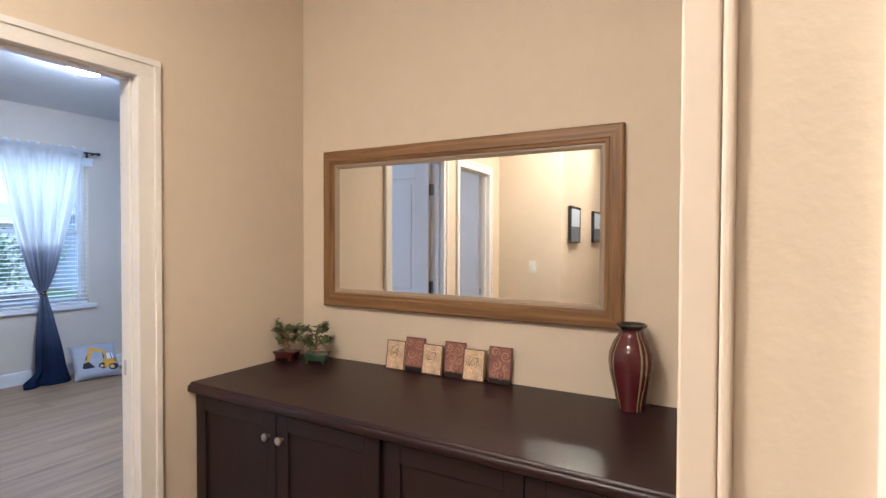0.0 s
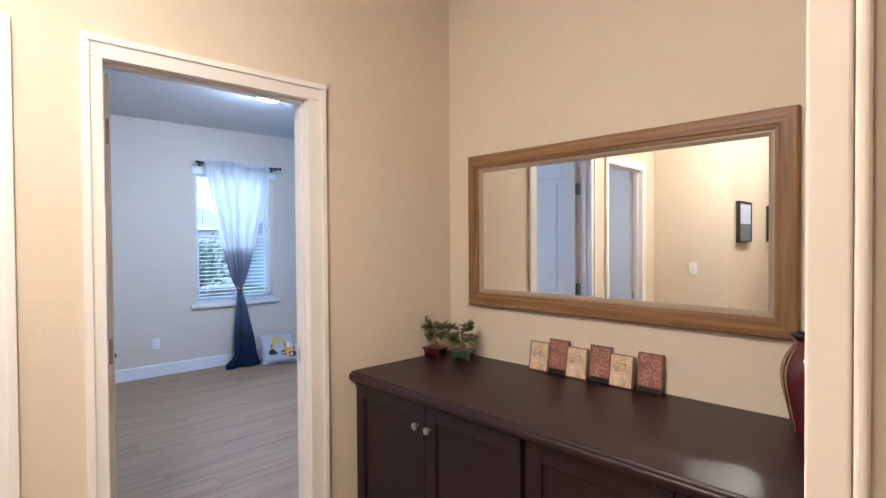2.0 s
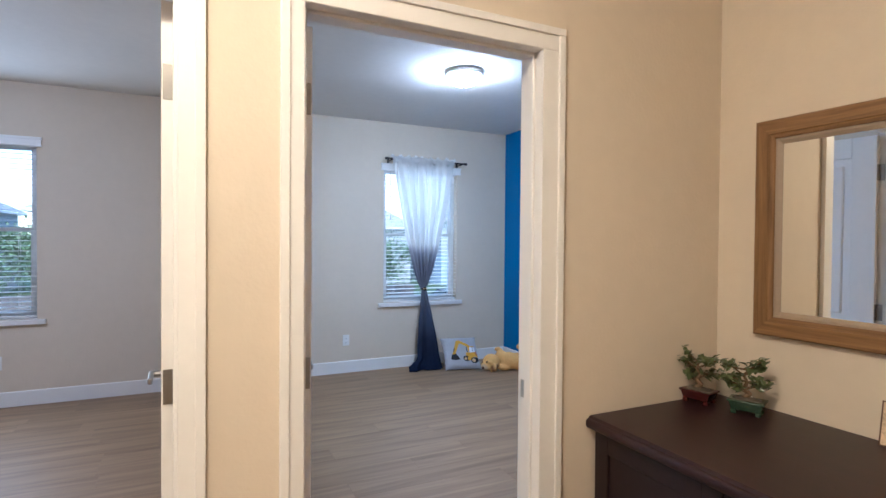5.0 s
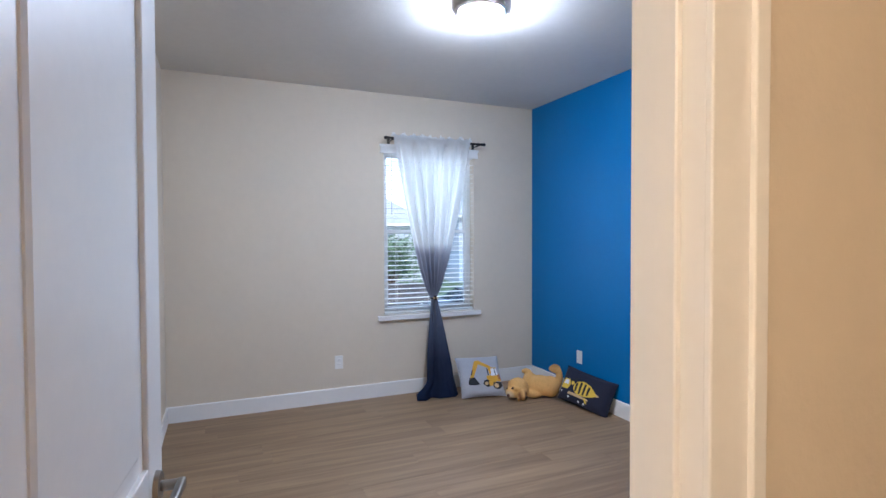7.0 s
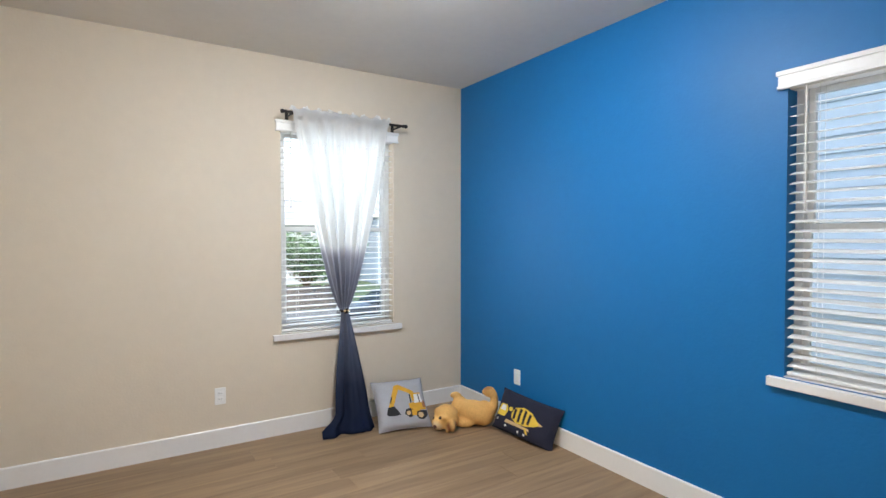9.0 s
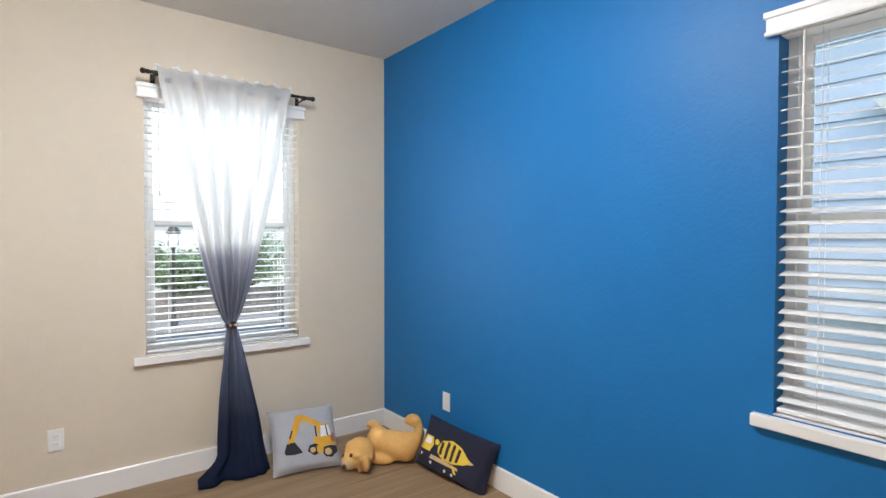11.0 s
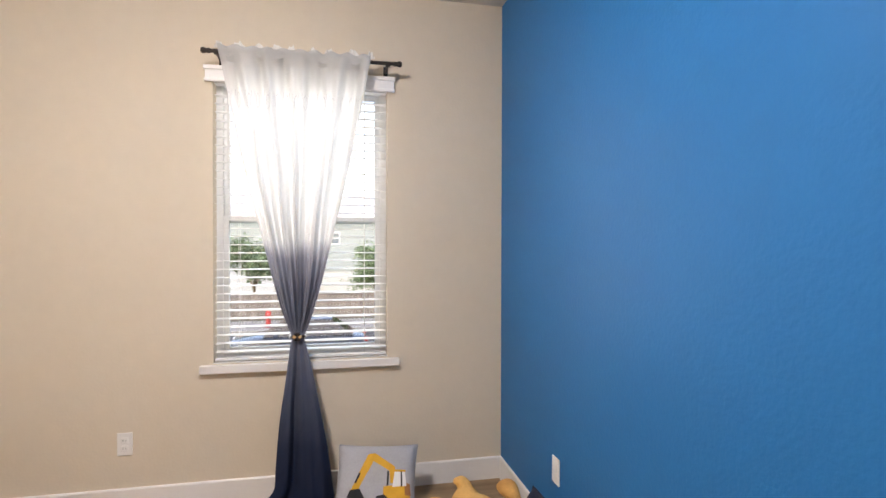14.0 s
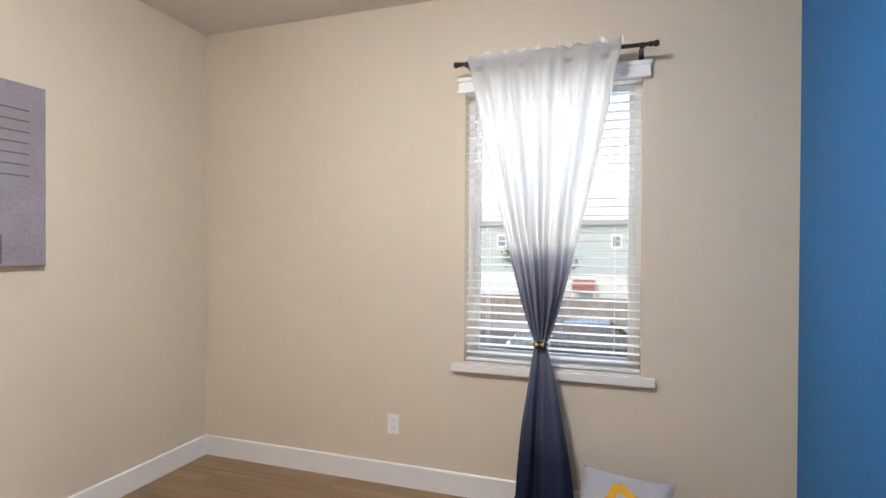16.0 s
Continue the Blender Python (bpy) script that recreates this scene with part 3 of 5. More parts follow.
dyed(M_PLUSH, (((-0.145, -0.275, 0.045), 0.045, (0.62, 0.45, 0.26)), ((-0.045, -0.215, 0.045), 0.048, (0.30, 0.13, 0.05)), ((-0.145, -0.300, 0.048), 0.017, (0.10, 0.04, 0.03)),
               ((-0.178, -0.268, 0.100), 0.013, (0.05, 0.03, 0.02)), ((-0.118, -0.268, 0.112), 0.013, (0.05, 0.03, 0.02)), ((0.130, 0.045, 0.275), 0.045, (0.55, 0.28, 0.09))))
M_MAROON = material("maroon glaze", (0.085, 0.013, 0.017), 0.12, 0.18, 14.0, coat=0.4)
M_GOLD = material("olive gold glaze", (0.33, 0.25, 0.14), 0.16, 0.25, 30.0, coat=0.4)
M_UMBER = material("umber glaze", (0.022, 0.014, 0.010), 0.14, 0.2, 20.0, coat=0.4)
M_POT_RED = material("oxblood pot glaze", (0.055, 0.010, 0.010), 0.2, 0.2, 30.0)
M_POT_GREEN = material("jade pot glaze", (0.030, 0.060, 0.036), 0.2, 0.25, 30.0)
M_SOIL = material("pot soil", (0.10, 0.08, 0.06), 1.0, 0.3, 60.0, 0.8, 200)
M_BARK = material("bark", (0.16, 0.10, 0.055), 0.9, 0.3, 40.0, 0.7, 120)
M_LEAF = material("glossy leaf", (0.095, 0.118, 0.046), 0.3, 0.5, 60.0)
M_TREELEAF = material("street tree leaf", (0.14, 0.21, 0.10), 0.6, 0.35, 4.0, spread=0.2)
M_CREAM = material("antiqued cream tile", (0.64, 0.48, 0.32), 0.5, 0.55, 17.0, 0.15, 90, spread=0.05)
M_BROWN = material("antiqued brown tile", (0.27, 0.115, 0.085), 0.5, 0.6, 20.0, 0.15, 90, spread=0.10)
M_SWIRL = material("pale scroll print", (0.40, 0.225, 0.165), 0.6, 0.6, 30.0)
M_EDGE = material("worn brown tile edge", (0.11, 0.055, 0.035), 0.6, 0.4, 40.0)
M_INK = material("sepia ink", (0.22, 0.135, 0.08), 0.7)
M_LAVENDER = material("weathered grey print", (0.285, 0.252, 0.285), 0.85, 0.22, 7.0, 0.2, 300)
M_PALE = material("pale print", (0.52, 0.50, 0.52), 0.85, 0.08, 9.0)
M_MIST = material("misty grey print", (0.275, 0.25, 0.27), 0.85, 0.1, 8.0)
M_SEA = material("sea blue print", (0.13, 0.16, 0.20), 0.85, 0.15, 9.0)
M_SKYPRINT = material("hazy sky print", (0.34, 0.31, 0.33), 0.85, 0.08, 5.0)
M_SAND = material("sand print", (0.32, 0.26, 0.23), 0.85, 0.12, 14.0)
M_DUSK = material("dusky print", (0.13, 0.11, 0.13), 0.85, 0.2, 14.0)
M_DOME = glowing("frosted lamp glass", COOL, 78.0)
# glow of the fill light added in the second bedroom
M_DOME_FILL = glowing("frosted cool fill lamp glass", (0.74, 0.80, 1.0), 38.0)
M_DOME_WARM = glowing("frosted warm lamp glass", WARM, 70.0)
M_DOME_DIM = glowing("frosted dim warm lamp glass", WARM, 38.0)
M_FRAMESKY = material("pale blue sky print", (0.52, 0.62, 0.78), 0.7, 0.08, 6.0)
M_BLACKFRAME = material("black picture frame", (0.015, 0.015, 0.015), 0.35)
M_ASPHALT = material("asphalt", (0.055, 0.055, 0.058), 0.95, 0.2, 0.6, 0.5, 90)
M_CONCRETE = material("pavement concrete", (0.21, 0.205, 0.195), 0.9, 0.12, 0.8, 0.3, 40, spread=0.05)
M_GRASS = material("ground cover", (0.09, 0.13, 0.05), 1.0, 0.35, 0.7, 0.8, 30)
M_FENCE = wood("fence board", (0.13, 0.108, 0.096), (0.21, 0.178, 0.160), "z", rough=0.85, spread=0.15)
M_SIDING = material("grey-green siding", (0.30, 0.33, 0.32), 0.85, 0.05, 0.5)
M_SIDING_W = material("white siding", (0.44, 0.45, 0.46), 0.85, 0.05, 0.5)
M_SIDING_B = material("blue-grey siding", (0.42, 0.48, 0.54), 0.85, 0.05, 0.5)
M_STUCCO = material("white stucco", (0.46, 0.455, 0.44), 0.9, 0.06, 0.6, 0.3, 20)
M_ROOF = material("grey roof shingle", (0.40, 0.40, 0.41), 0.9, 0.15, 2.0, 0.6, 14)
M_AWNING = material("red awning", (0.25, 0.09, 0.07), 0.8, 0.1, 4.0)
M_CARPAINT = material("dark blue car paint", (0.018, 0.028, 0.05), 0.25, 0.05, 3.0, coat=0.6)
M_CARPAINT_2 = material("dark grey car paint", (0.045, 0.048, 0.052), 0.3, 0.05, 3.0, coat=0.6)
M_CARGLASS = material("tinted car glass", (0.01, 0.012, 0.014), 0.05)
M_FARPANE = material("far window glass", (0.13, 0.16, 0.18), 0.12, 0.2, 2.0)
M_TYRE = material("tyre rubber", (0.02, 0.02, 0.02), 0.85)
M_POLE = material("black cast iron", (0.02, 0.02, 0.022), 0.5)
M_LANTERN = material("frosted lantern glass", (0.70, 0.72, 0.74), 0.4)
M_HYDRANT = material("red hydrant paint", (0.42, 0.05, 0.04), 0.5, 0.15, 20.0)


# ---- lamps ----
def flush_light(x, y, r, mat, label, shade="frosted glass dome, lit"):
    light = thing("ceiling_light", pose(x, y, CEIL), label, "ceiling light", "flush ceiling lights")
    part("pan", lathe([(r * 0.98, 0.0), (r, -0.010), (r, -0.030), (r * 0.95, -0.038), (r * 0.88, -0.038)], 48), M_NICKEL, light, "brushed nickel ring", True)
    dome = part("shade", lathe([(r * 0.88, -0.036), (r * 0.86, -0.055), (r * 0.72, -0.082), (r * 0.45, -0.100), (r * 0.12, -0.107), (0.004, -0.108)], 48), mat, light, shade, True)
    part("finial", lathe([(0.010, -0.106), (0.012, -0.114), (0.007, -0.122), (0.002, -0.124)], 16), M_NICKEL, light, "", True)
    return light


flush_light(-4.80, 3.20, 0.145, M_DOME, "flush nickel ceiling light with lit frosted dome")
flush_light(-1.45, 1.02, 0.15, M_DOME_WARM, "flush nickel hall ceiling light with lit dome")
flush_light(-1.25, -0.60, 0.15, M_DOME_DIM, "flush nickel landing ceiling light with lit dome")
# fill light added to brighten the second bedroom; no lit lamp known there
flush_light(-4.60, -0.45, 0.165, M_DOME_FILL, "added fill light in second bedroom, flush nickel with lit dome")


# ---- wall plates ----
def plate(name, m, label, category, kind):
    """A screwed cover plate facing -y of its own frame: an outlet with two faces, or a rocker switch."""
    p = thing(name, m, label, category, "wall plates")
    part("cover", block(-0.036, 0.036, -0.007, 0, -0.058, 0.058, 0.003, 2), M_PLATE, p)
    if kind == "outlet":
        for z in (0.02, -0.02):
            face = part("receptacle", block(-0.017, 0.017, -0.0095, -0.004, z - 0.0145, z + 0.0145, 0.003, 2), M_PLATE, p)
            bm = bmesh.new()
            box(bm, -0.0075, -0.0055, -0.0099, -0.009, z - 0.004, z + 0.005)
            box(bm, 0.0055, 0.0075, -0.0099, -0.009, z - 0.003, z + 0.004)
            part("slots", bm, M_DARKSLOT, face)
    else:
        bm = block(-0.017, 0.017, -0.010, -0.004, -0.033, 0.033, 0.003, 2)
        part("rocker", bm, M_PLATE, p)
    for z in ((0.0,) if kind == "outlet" else (0.048, -0.048)):
        bm = bmesh.new()
        rod(bm, (0, -0.0086, z), (0, -0.006, z), 0.003, steps=10)
        part("screw", bm, M_PLATE, p)
    return p


plate("wall_outlet", pose(XW, 2.775, 0.350, 0, 0, 90), "white duplex outlet on the beige wall", "outlet", "outlet")
plate("wall_outlet", pose(-5.925, YB, 0.372, 0, 0, 0), "white blank-faced outlet on the blue wall", "outlet", "switch")
plate("wall_outlet", pose(XW, -0.19, 0.372, 0, 0, 90), "white duplex outlet in second bedroom", "outlet", "outlet")
plate("light_switch", pose(-2.25, YS, 1.17, 0, 0, 180), "white rocker light switch on the hall wall", "switch", "switch")


# ---- curtain ----
def curtain():
    cx = XW + 0.122
    rod_thing = thing("curtain_rod", pose(cx, 3.665, 2.322), "black metal curtain rod with knob finials above window", "curtain rod")
    bm = bmesh.new()
    rod(bm, (0, -0.46, 0), (0, 0.46, 0), 0.0095, steps=16)
    part("rod", bm, M_BRONZE, rod_thing, "", True)
    for s in (-1, 1):
        bm = lathe([(0.011, 0), (0.013, 0.004), (0.013, 0.012), (0.010, 0.016), (0.015, 0.026), (0.016, 0.036), (0.011, 0.044), (0.003, 0.046)], 18)
        bmesh.ops.transform(bm, matrix=Matrix.Translation((0, s * 0.455, 0)) @ Matrix.Rotation(radians(-90 * s), 4, "X"), verts=bm.verts[:])
        part("finial", bm, M_BRONZE, rod_thing, "", True)
        bm = bmesh.new()
        box(bm, -0.122, -0.116, s * 0.425 - 0.012, s * 0.425 + 0.012, -0.045, 0.020)
        rod(bm, (-0.118, s * 0.425, -0.014), (0.0, s * 0.425, -0.014), 0.006, steps=10)
        rod(bm, (0, s * 0.425 - 0.012, -0.004), (0, s * 0.425 + 0.012, -0.004), 0.0145, steps=16)
        part("bracket", bm, M_BRONZE, rod_thing)
    # the panel: gathered along the rod, drawn into the tie, and spread again to the floor
    cu = thing("curtain", pose(cx, 3.62, 0), "sheer ombre curtain, white to navy, tied at the middle", "curtain")
    nu, nv, tie = 150, 96, 0.892
    bm = bmesh.new()
    rows = []
    for j in range(nv + 1):
        f = j / nv
        z = 2.352 * (1 - f) + 0.006 * f
        row = []
        for i in range(nu + 1):
            u = i / nu * 2 - 1
            if z > tie:
                k = (z - tie) / (2.335 - tie)
                half = 0.028 + 0.350 * min(1, k) ** 0.79
                mid = 0.007 - 0.005 * k
                amp = 0.020 + 0.016 * math.sin(math.pi * min(1, k)) * (1 if k < 0.9 else 0.6)
                if k > 0.93:
                    amp *= 0.55
                depth = -0.012 * (1 - k)
            else:
                k = (tie - z) / tie
                half = 0.028 + 0.112 * (1 - (1 - k) ** 1.7)
                mid = 0.007 + 0.042 * k
                amp = 0.012 + 0.014 * k
                depth = 0.015 + 0.09 * k ** 1.5
            low = z < tie
            wav = math.sin(u * (5 if low else 15) + 1.3 * math.sin(u * 4 + 2.2 * k)) + (0.14 if low else 0.4) * math.sin(u * (15 if low else 37) + 3 * k + 1.3)
            wob = 0.012 * noise.noise((u * 2.2, z * 2.4, 3.1))
            squeeze = 1 - 0.5 * math.exp(-((z - tie) / 0.10) ** 2)
            y = mid + u * half + wob * min(1, abs(z - tie) * 4)
            x = depth + amp * squeeze * wav * (0.75 if abs(z - tie) < 0.06 else 1)
            if z > 2.285:
                x = 0.0165 + 0.004 * wav
            zz = z
            if z > 2.30:
                zz = z + 0.006 * math.sin(u * 30) + 0.005 * noise.noise((u * 9, 1, 2))
            if z < 0.16:
                g = (0.16 - z) / 0.16
                y += 0.012 * u * g - 0.085 * max(0, 0.2 - u) ** 1.3 * min(1, g * 1.6) ** 2
                x += 0.045 * g ** 1.5
                zz = max(0.004, z - 0.002 * g)
            row.append(bm.verts.new((x, y, zz)))
        rows.append(row)
    for a, b in zip(rows, rows[1:]):
        for i in range(nu):
            bm.faces.new((a[i], a[i + 1], b[i + 1], b[i]))
    panel = part("panel", bm, M_OMBRE, cu, "", True)
    so = panel.modifiers.new("cloth", "SOLIDIFY")
    so.thickness = 0.0012
    # pale header frill above the rod
    rnd = random.Random(4)
    for k in range(9):
        u = -0.36 + 0.72 * k / 8 + rnd.uniform(-0.02, 0.02)
        bm = bmesh.new()
        w = rnd.uniform(0.02, 0.045)
        pts = [bm.verts.new((rnd.uniform(-0.006, 0.014), u - w + 2 * w * i / 8, 2.345 + (0.024 + rnd.uniform(0, 0.016)) * math.sin(math.pi * i / 8))) for i in range(9)]
        low = [bm.verts.new((0.004, u - w + 2 * w * i / 8, 2.338)) for i in range(9)]
        for i in range(8):
            bm.faces.new((pts[i], pts[i + 1], low[i + 1], low[i]))
        part("header_frill", bm, M_TAPE, cu, "", True)
    # stitched pattern band
    bm = bmesh.new()
    for k in range(15):
        u = (k / 14 * 2 - 1) * 0.9
        half = 0.375
        y = 0.002 + u * (half - 0.02)
        for s in (-1, 1):
            x = 0.030 + 0.006 * math.sin(u * 21)
            rod(bm, (x, y + s * 0.008, 2.06), (x, y + s * 0.008, 2.10), 0.0009, steps=4)
            rod(bm, (x, y + s * 0.008, 2.10), (x, y, 2.118), 0.0009, steps=4)
            rod(bm, (x, y + s * 0.008, 2.06), (x, y, 2.042), 0.0009, steps=4)
            rod(bm, (x, y + s * 0.008 + 0.022, 2.10), (x, y + s * 0.008 + 0.022, 2.13), 0.0009, steps=4)
    part("stitching", bm, M_PALE, cu)
    # flower tie-back
    bm = bmesh.new()
    for k in range(40):
        a = 2 * math.pi * k / 40
        b = 2 * math.pi * (k + 1) / 40
        rod(bm, (0.004 + 0.034 * math.cos(a), 0.007 + 0.036 * math.sin(a), tie - 0.003), (0.004 + 0.034 * math.cos(b), 0.007 + 0.036 * math.sin(b), tie - 0.003), 0.008, steps=8)
    band = part("tie_band", bm, M_UMBER, cu, "dark braided tie band", True)
    for k in range(6):
        bm = bmesh.new()
        a = k * math.pi / 3
        bmesh.ops.create_uvsphere(bm, u_segments=10, v_segments=6, radius=0.010, matrix=Matrix.Translation((0.046, 0.007 + 0.014 * math.cos(a), tie + 0.014 * math.sin(a))) @ Matrix.Diagonal((0.5, 1, 1, 1)))
        part("petal", bm, M_TANPRINT if k % 3 == 0 else M_UMBER, band, "", True)


curtain()


# ---- floor cushions and the plush toy ----
def cushion(m, w, h, puff, cloth, label):
    """A square scatter cushion; its front faces -y of its own frame and its lower edge lies at z = 0. Returns the thing and
    a function that lays flat printed shapes on its front."""
    c = thing("cushion", m, label, "cushion", "cushions in the corner")

    def shape(u, v, s):
        e = (max(0.0, 1 - u ** 4) * max(0.0, 1 - v ** 4)) ** 0.45
        pinch = 1 - 0.07 * (1 - abs(v) ** 2) * abs(u) ** 6
        pinch_v = 1 - 0.06 * (1 - abs(u) ** 2) * abs(v) ** 6
        wr = 0.006 * noise.noise((u * 3, v * 3, w * 9)) * e
        return Vector((u * w / 2 * pinch, s * (puff * e + wr), h / 2 + v * h / 2 * pinch_v))

    bm = bmesh.new()
    n = 26
    for s in (-1, 1):
        g = [[bm.verts.new(shape(i / n * 2 - 1, j / n * 2 - 1, s)) for i in range(n + 1)] for j in range(n + 1)]
        for j in range(n):
            for i in range(n):
                bm.faces.new((g[j][i], g[j][i + 1], g[j + 1][i + 1], g[j + 1][i]))
    bmesh.ops.remove_doubles(bm, verts=bm.verts[:], dist=0.0005)
    part("cover", bm, cloth, c, "", True)
    seam = [(-1, -1), (1, -1), (1, 1), (-1, 1)]
    bm = bmesh.new()
    for (a, b), (p, q) in zip(seam, seam[1:] + seam[:1]):
        for k in range(12):
            s0, s1 = k / 12, (k + 1) / 12
            rod(bm, shape(a + (p - a) * s0, b + (q - b) * s0, 1), shape(a + (p - a) * s1, b + (q - b) * s1, 1), 0.0028, steps=6)
    part("piping", bm, cloth, c)

    def printed(name, outline, mat, lift=0.0015):
        """outline: points from (-1, -1) to (1, 1) on the front."""
        bm = bmesh.new()
        f = bm.faces.new([bm.verts.new((x, 0, y)) for x, y in outline])
        bmesh.ops.triangulate(bm, faces=[f])
        for k in range(3):
            bmesh.ops.subdivide_edges(bm, edges=[e for e in bm.edges if e.calc_length() > 0.09], cuts=1)
            bmesh.ops.triangulate(bm, faces=bm.faces[:])
        for v in bm.verts:
            v.co = shape(v.co.x, v.co.z, -1) + Vector((0, -lift, 0))
        part(name, bm, mat, c)

    return c, printed


def disc(x, y, r, n=14, sy=1.0):
    return [(x + r * math.cos(2 * math.pi * k / n), y + sy * r * math.sin(2 * math.pi * k / n)) for k in range(n)]


def excavator_cushion():
    base = pose(-6.268, 3.987, 0.012, 0, 0, 79) @ pose(0, 0.0, 0, -43, 0, 0)
    c, lay = cushion(base, 0.410, 0.405, 0.058, M_GREYCLOTH, "grey linen cushion printed with a yellow excavator")

    def p(name, outline, mat, lift=0.0015):
        lay(name, [(x * 0.90 + 0.05, y * 0.90 - 0.13) for x, y in outline], mat, lift)

    p("printed_stick", [(-0.68, -0.10), (-0.48, -0.08), (-0.10, 0.74), (-0.18, 0.88), (-0.30, 0.86)], M_YELLOW)
    p("printed_boom", [(-0.26, 0.88), (-0.10, 0.90), (0.46, 0.52), (0.54, 0.08), (0.36, 0.08), (0.32, 0.40), (-0.18, 0.70)], M_YELLOW, 0.0018)
    p("printed_bucket", [(-0.80, -0.36), (-0.70, -0.08), (-0.44, -0.06), (-0.38, -0.20), (-0.22, -0.44), (-0.50, -0.48), (-0.74, -0.44)], M_BLACKPRINT, 0.0022)
    p("printed_ram", [(-0.60, 0.10), (-0.50, 0.36), (-0.45, 0.35), (-0.55, 0.08)], M_BLACKPRINT, 0.0024)
    p("printed_mast", [(0.26, 0.02), (0.26, 0.40), (0.31, 0.40), (0.31, 0.02)], M_BLACKPRINT, 0.0024)
    p("printed_body", [(0.18, -0.32), (0.18, 0.0), (0.90, 0.08), (0.92, -0.32)], M_YELLOW, 0.0020)
    p("printed_engine", [(0.76, -0.22), (0.74, 0.12), (0.90, 0.08), (0.94, -0.22)], M_RUST, 0.0024)
    p("printed_cab", [(0.42, -0.02), (0.46, 0.38), (0.74, 0.38), (0.80, 0.02)], M_WHITEPRINT, 0.0026)
    p("printed_cab_roof", [(0.44, 0.38), (0.46, 0.44), (0.76, 0.44), (0.75, 0.38)], M_YELLOW, 0.0028)
    p("printed_cab_post", [(0.64, 0.0), (0.62, 0.38), (0.66, 0.38), (0.69, 0.0)], M_BLACKPRINT, 0.0032)
    p("printed_track", [(-0.06, -0.42), (0.02, -0.24), (0.20, -0.20), (0.34, -0.30), (0.34, -0.54), (0.14, -0.60)], M_BLACKPRINT, 0.0022)
    p("printed_chassis", [(0.24, -0.54), (0.24, -0.30), (0.62, -0.30), (0.62, -0.56)], M_YELLOW, 0.0026)
    p("printed_track", [(0.42, -0.58), (0.46, -0.38), (0.70, -0.34), (0.94, -0.36), (0.94, -0.56), (0.70, -0.74), (0.50, -0.70)], M_BLACKPRINT, 0.003)
    p("printed_wheel", disc(0.60, -0.54, 0.12), M_TANPRINT, 0.0036)
    p("printed_wheel", disc(0.11, -0.41, 0.09), M_TANPRINT, 0.0036)


def mixer_cushion():
    base = pose(-5.695, 4.598, 0.004, 0, 0, 10) @ pose(0, 0.0, 0, -23, 5, 0)
    c, p = cushion(base, 0.54, 0.295, 0.060, M_NAVYCLOTH, "navy cushion printed with yellow striped mixer truck")
    p("printed_drum", [(-0.36, 0.0), (-0.28, 0.30), (-0.02, 0.46), (0.26, 0.36), (0.50, 0.06), (0.56, -0.06), (0.42, -0.20), (0.16, -0.34), (-0.16, -0.36), (-0.32, -0.22)], M_BEE)
    for x, t, b in ((-0.25, 0.28, -0.24), (-0.09, 0.37, -0.31), (0.07, 0.37, -0.31), (0.23, 0.29, -0.24)):
        p("printed_stripe", [(x - 0.035, b), (x - 0.035, t), (x + 0.045, t - 0.03), (x + 0.04, b + 0.03)], M_BLACKPRINT, 0.0024)
    p("printed_chute", [(0.50, 0.08), (0.66, -0.02), (0.56, -0.10)], M_TANPRINT, 0.0022)
    p("printed_hopper", disc(-0.42, 0.16, 0.07, 12, 1.6), M_BEE, 0.0022)
    p("printed_cab", [(-0.88, -0.30), (-0.80, 0.28), (-0.56, 0.30), (-0.50, 0.02), (-0.56, -0.28)], M_BEE)
    p("printed_cab_window", [(-0.78, -0.02), (-0.74, 0.24), (-0.60, 0.24), (-0.58, -0.02)], M_WHITEPRINT, 0.0026)
    p("printed_frame", [(-0.50, -0.52), (-0.48, -0.36), (-0.10, -0.36), (0.30, -0.40), (0.32, -0.50)], M_TANPRINT)
    p("printed_leg", [(0.22, -0.66), (0.14, -0.40), (0.20, -0.40), (0.30, -0.66)], M_BEE, 0.0022)
    for x, y in ((-0.78, -0.48), (-0.44, -0.66), (-0.02, -0.72), (0.18, -0.74)):
        p("printed_hub", disc(x, y, 0.035, 10, 1.8), M_WHITEPRINT, 0.0024)


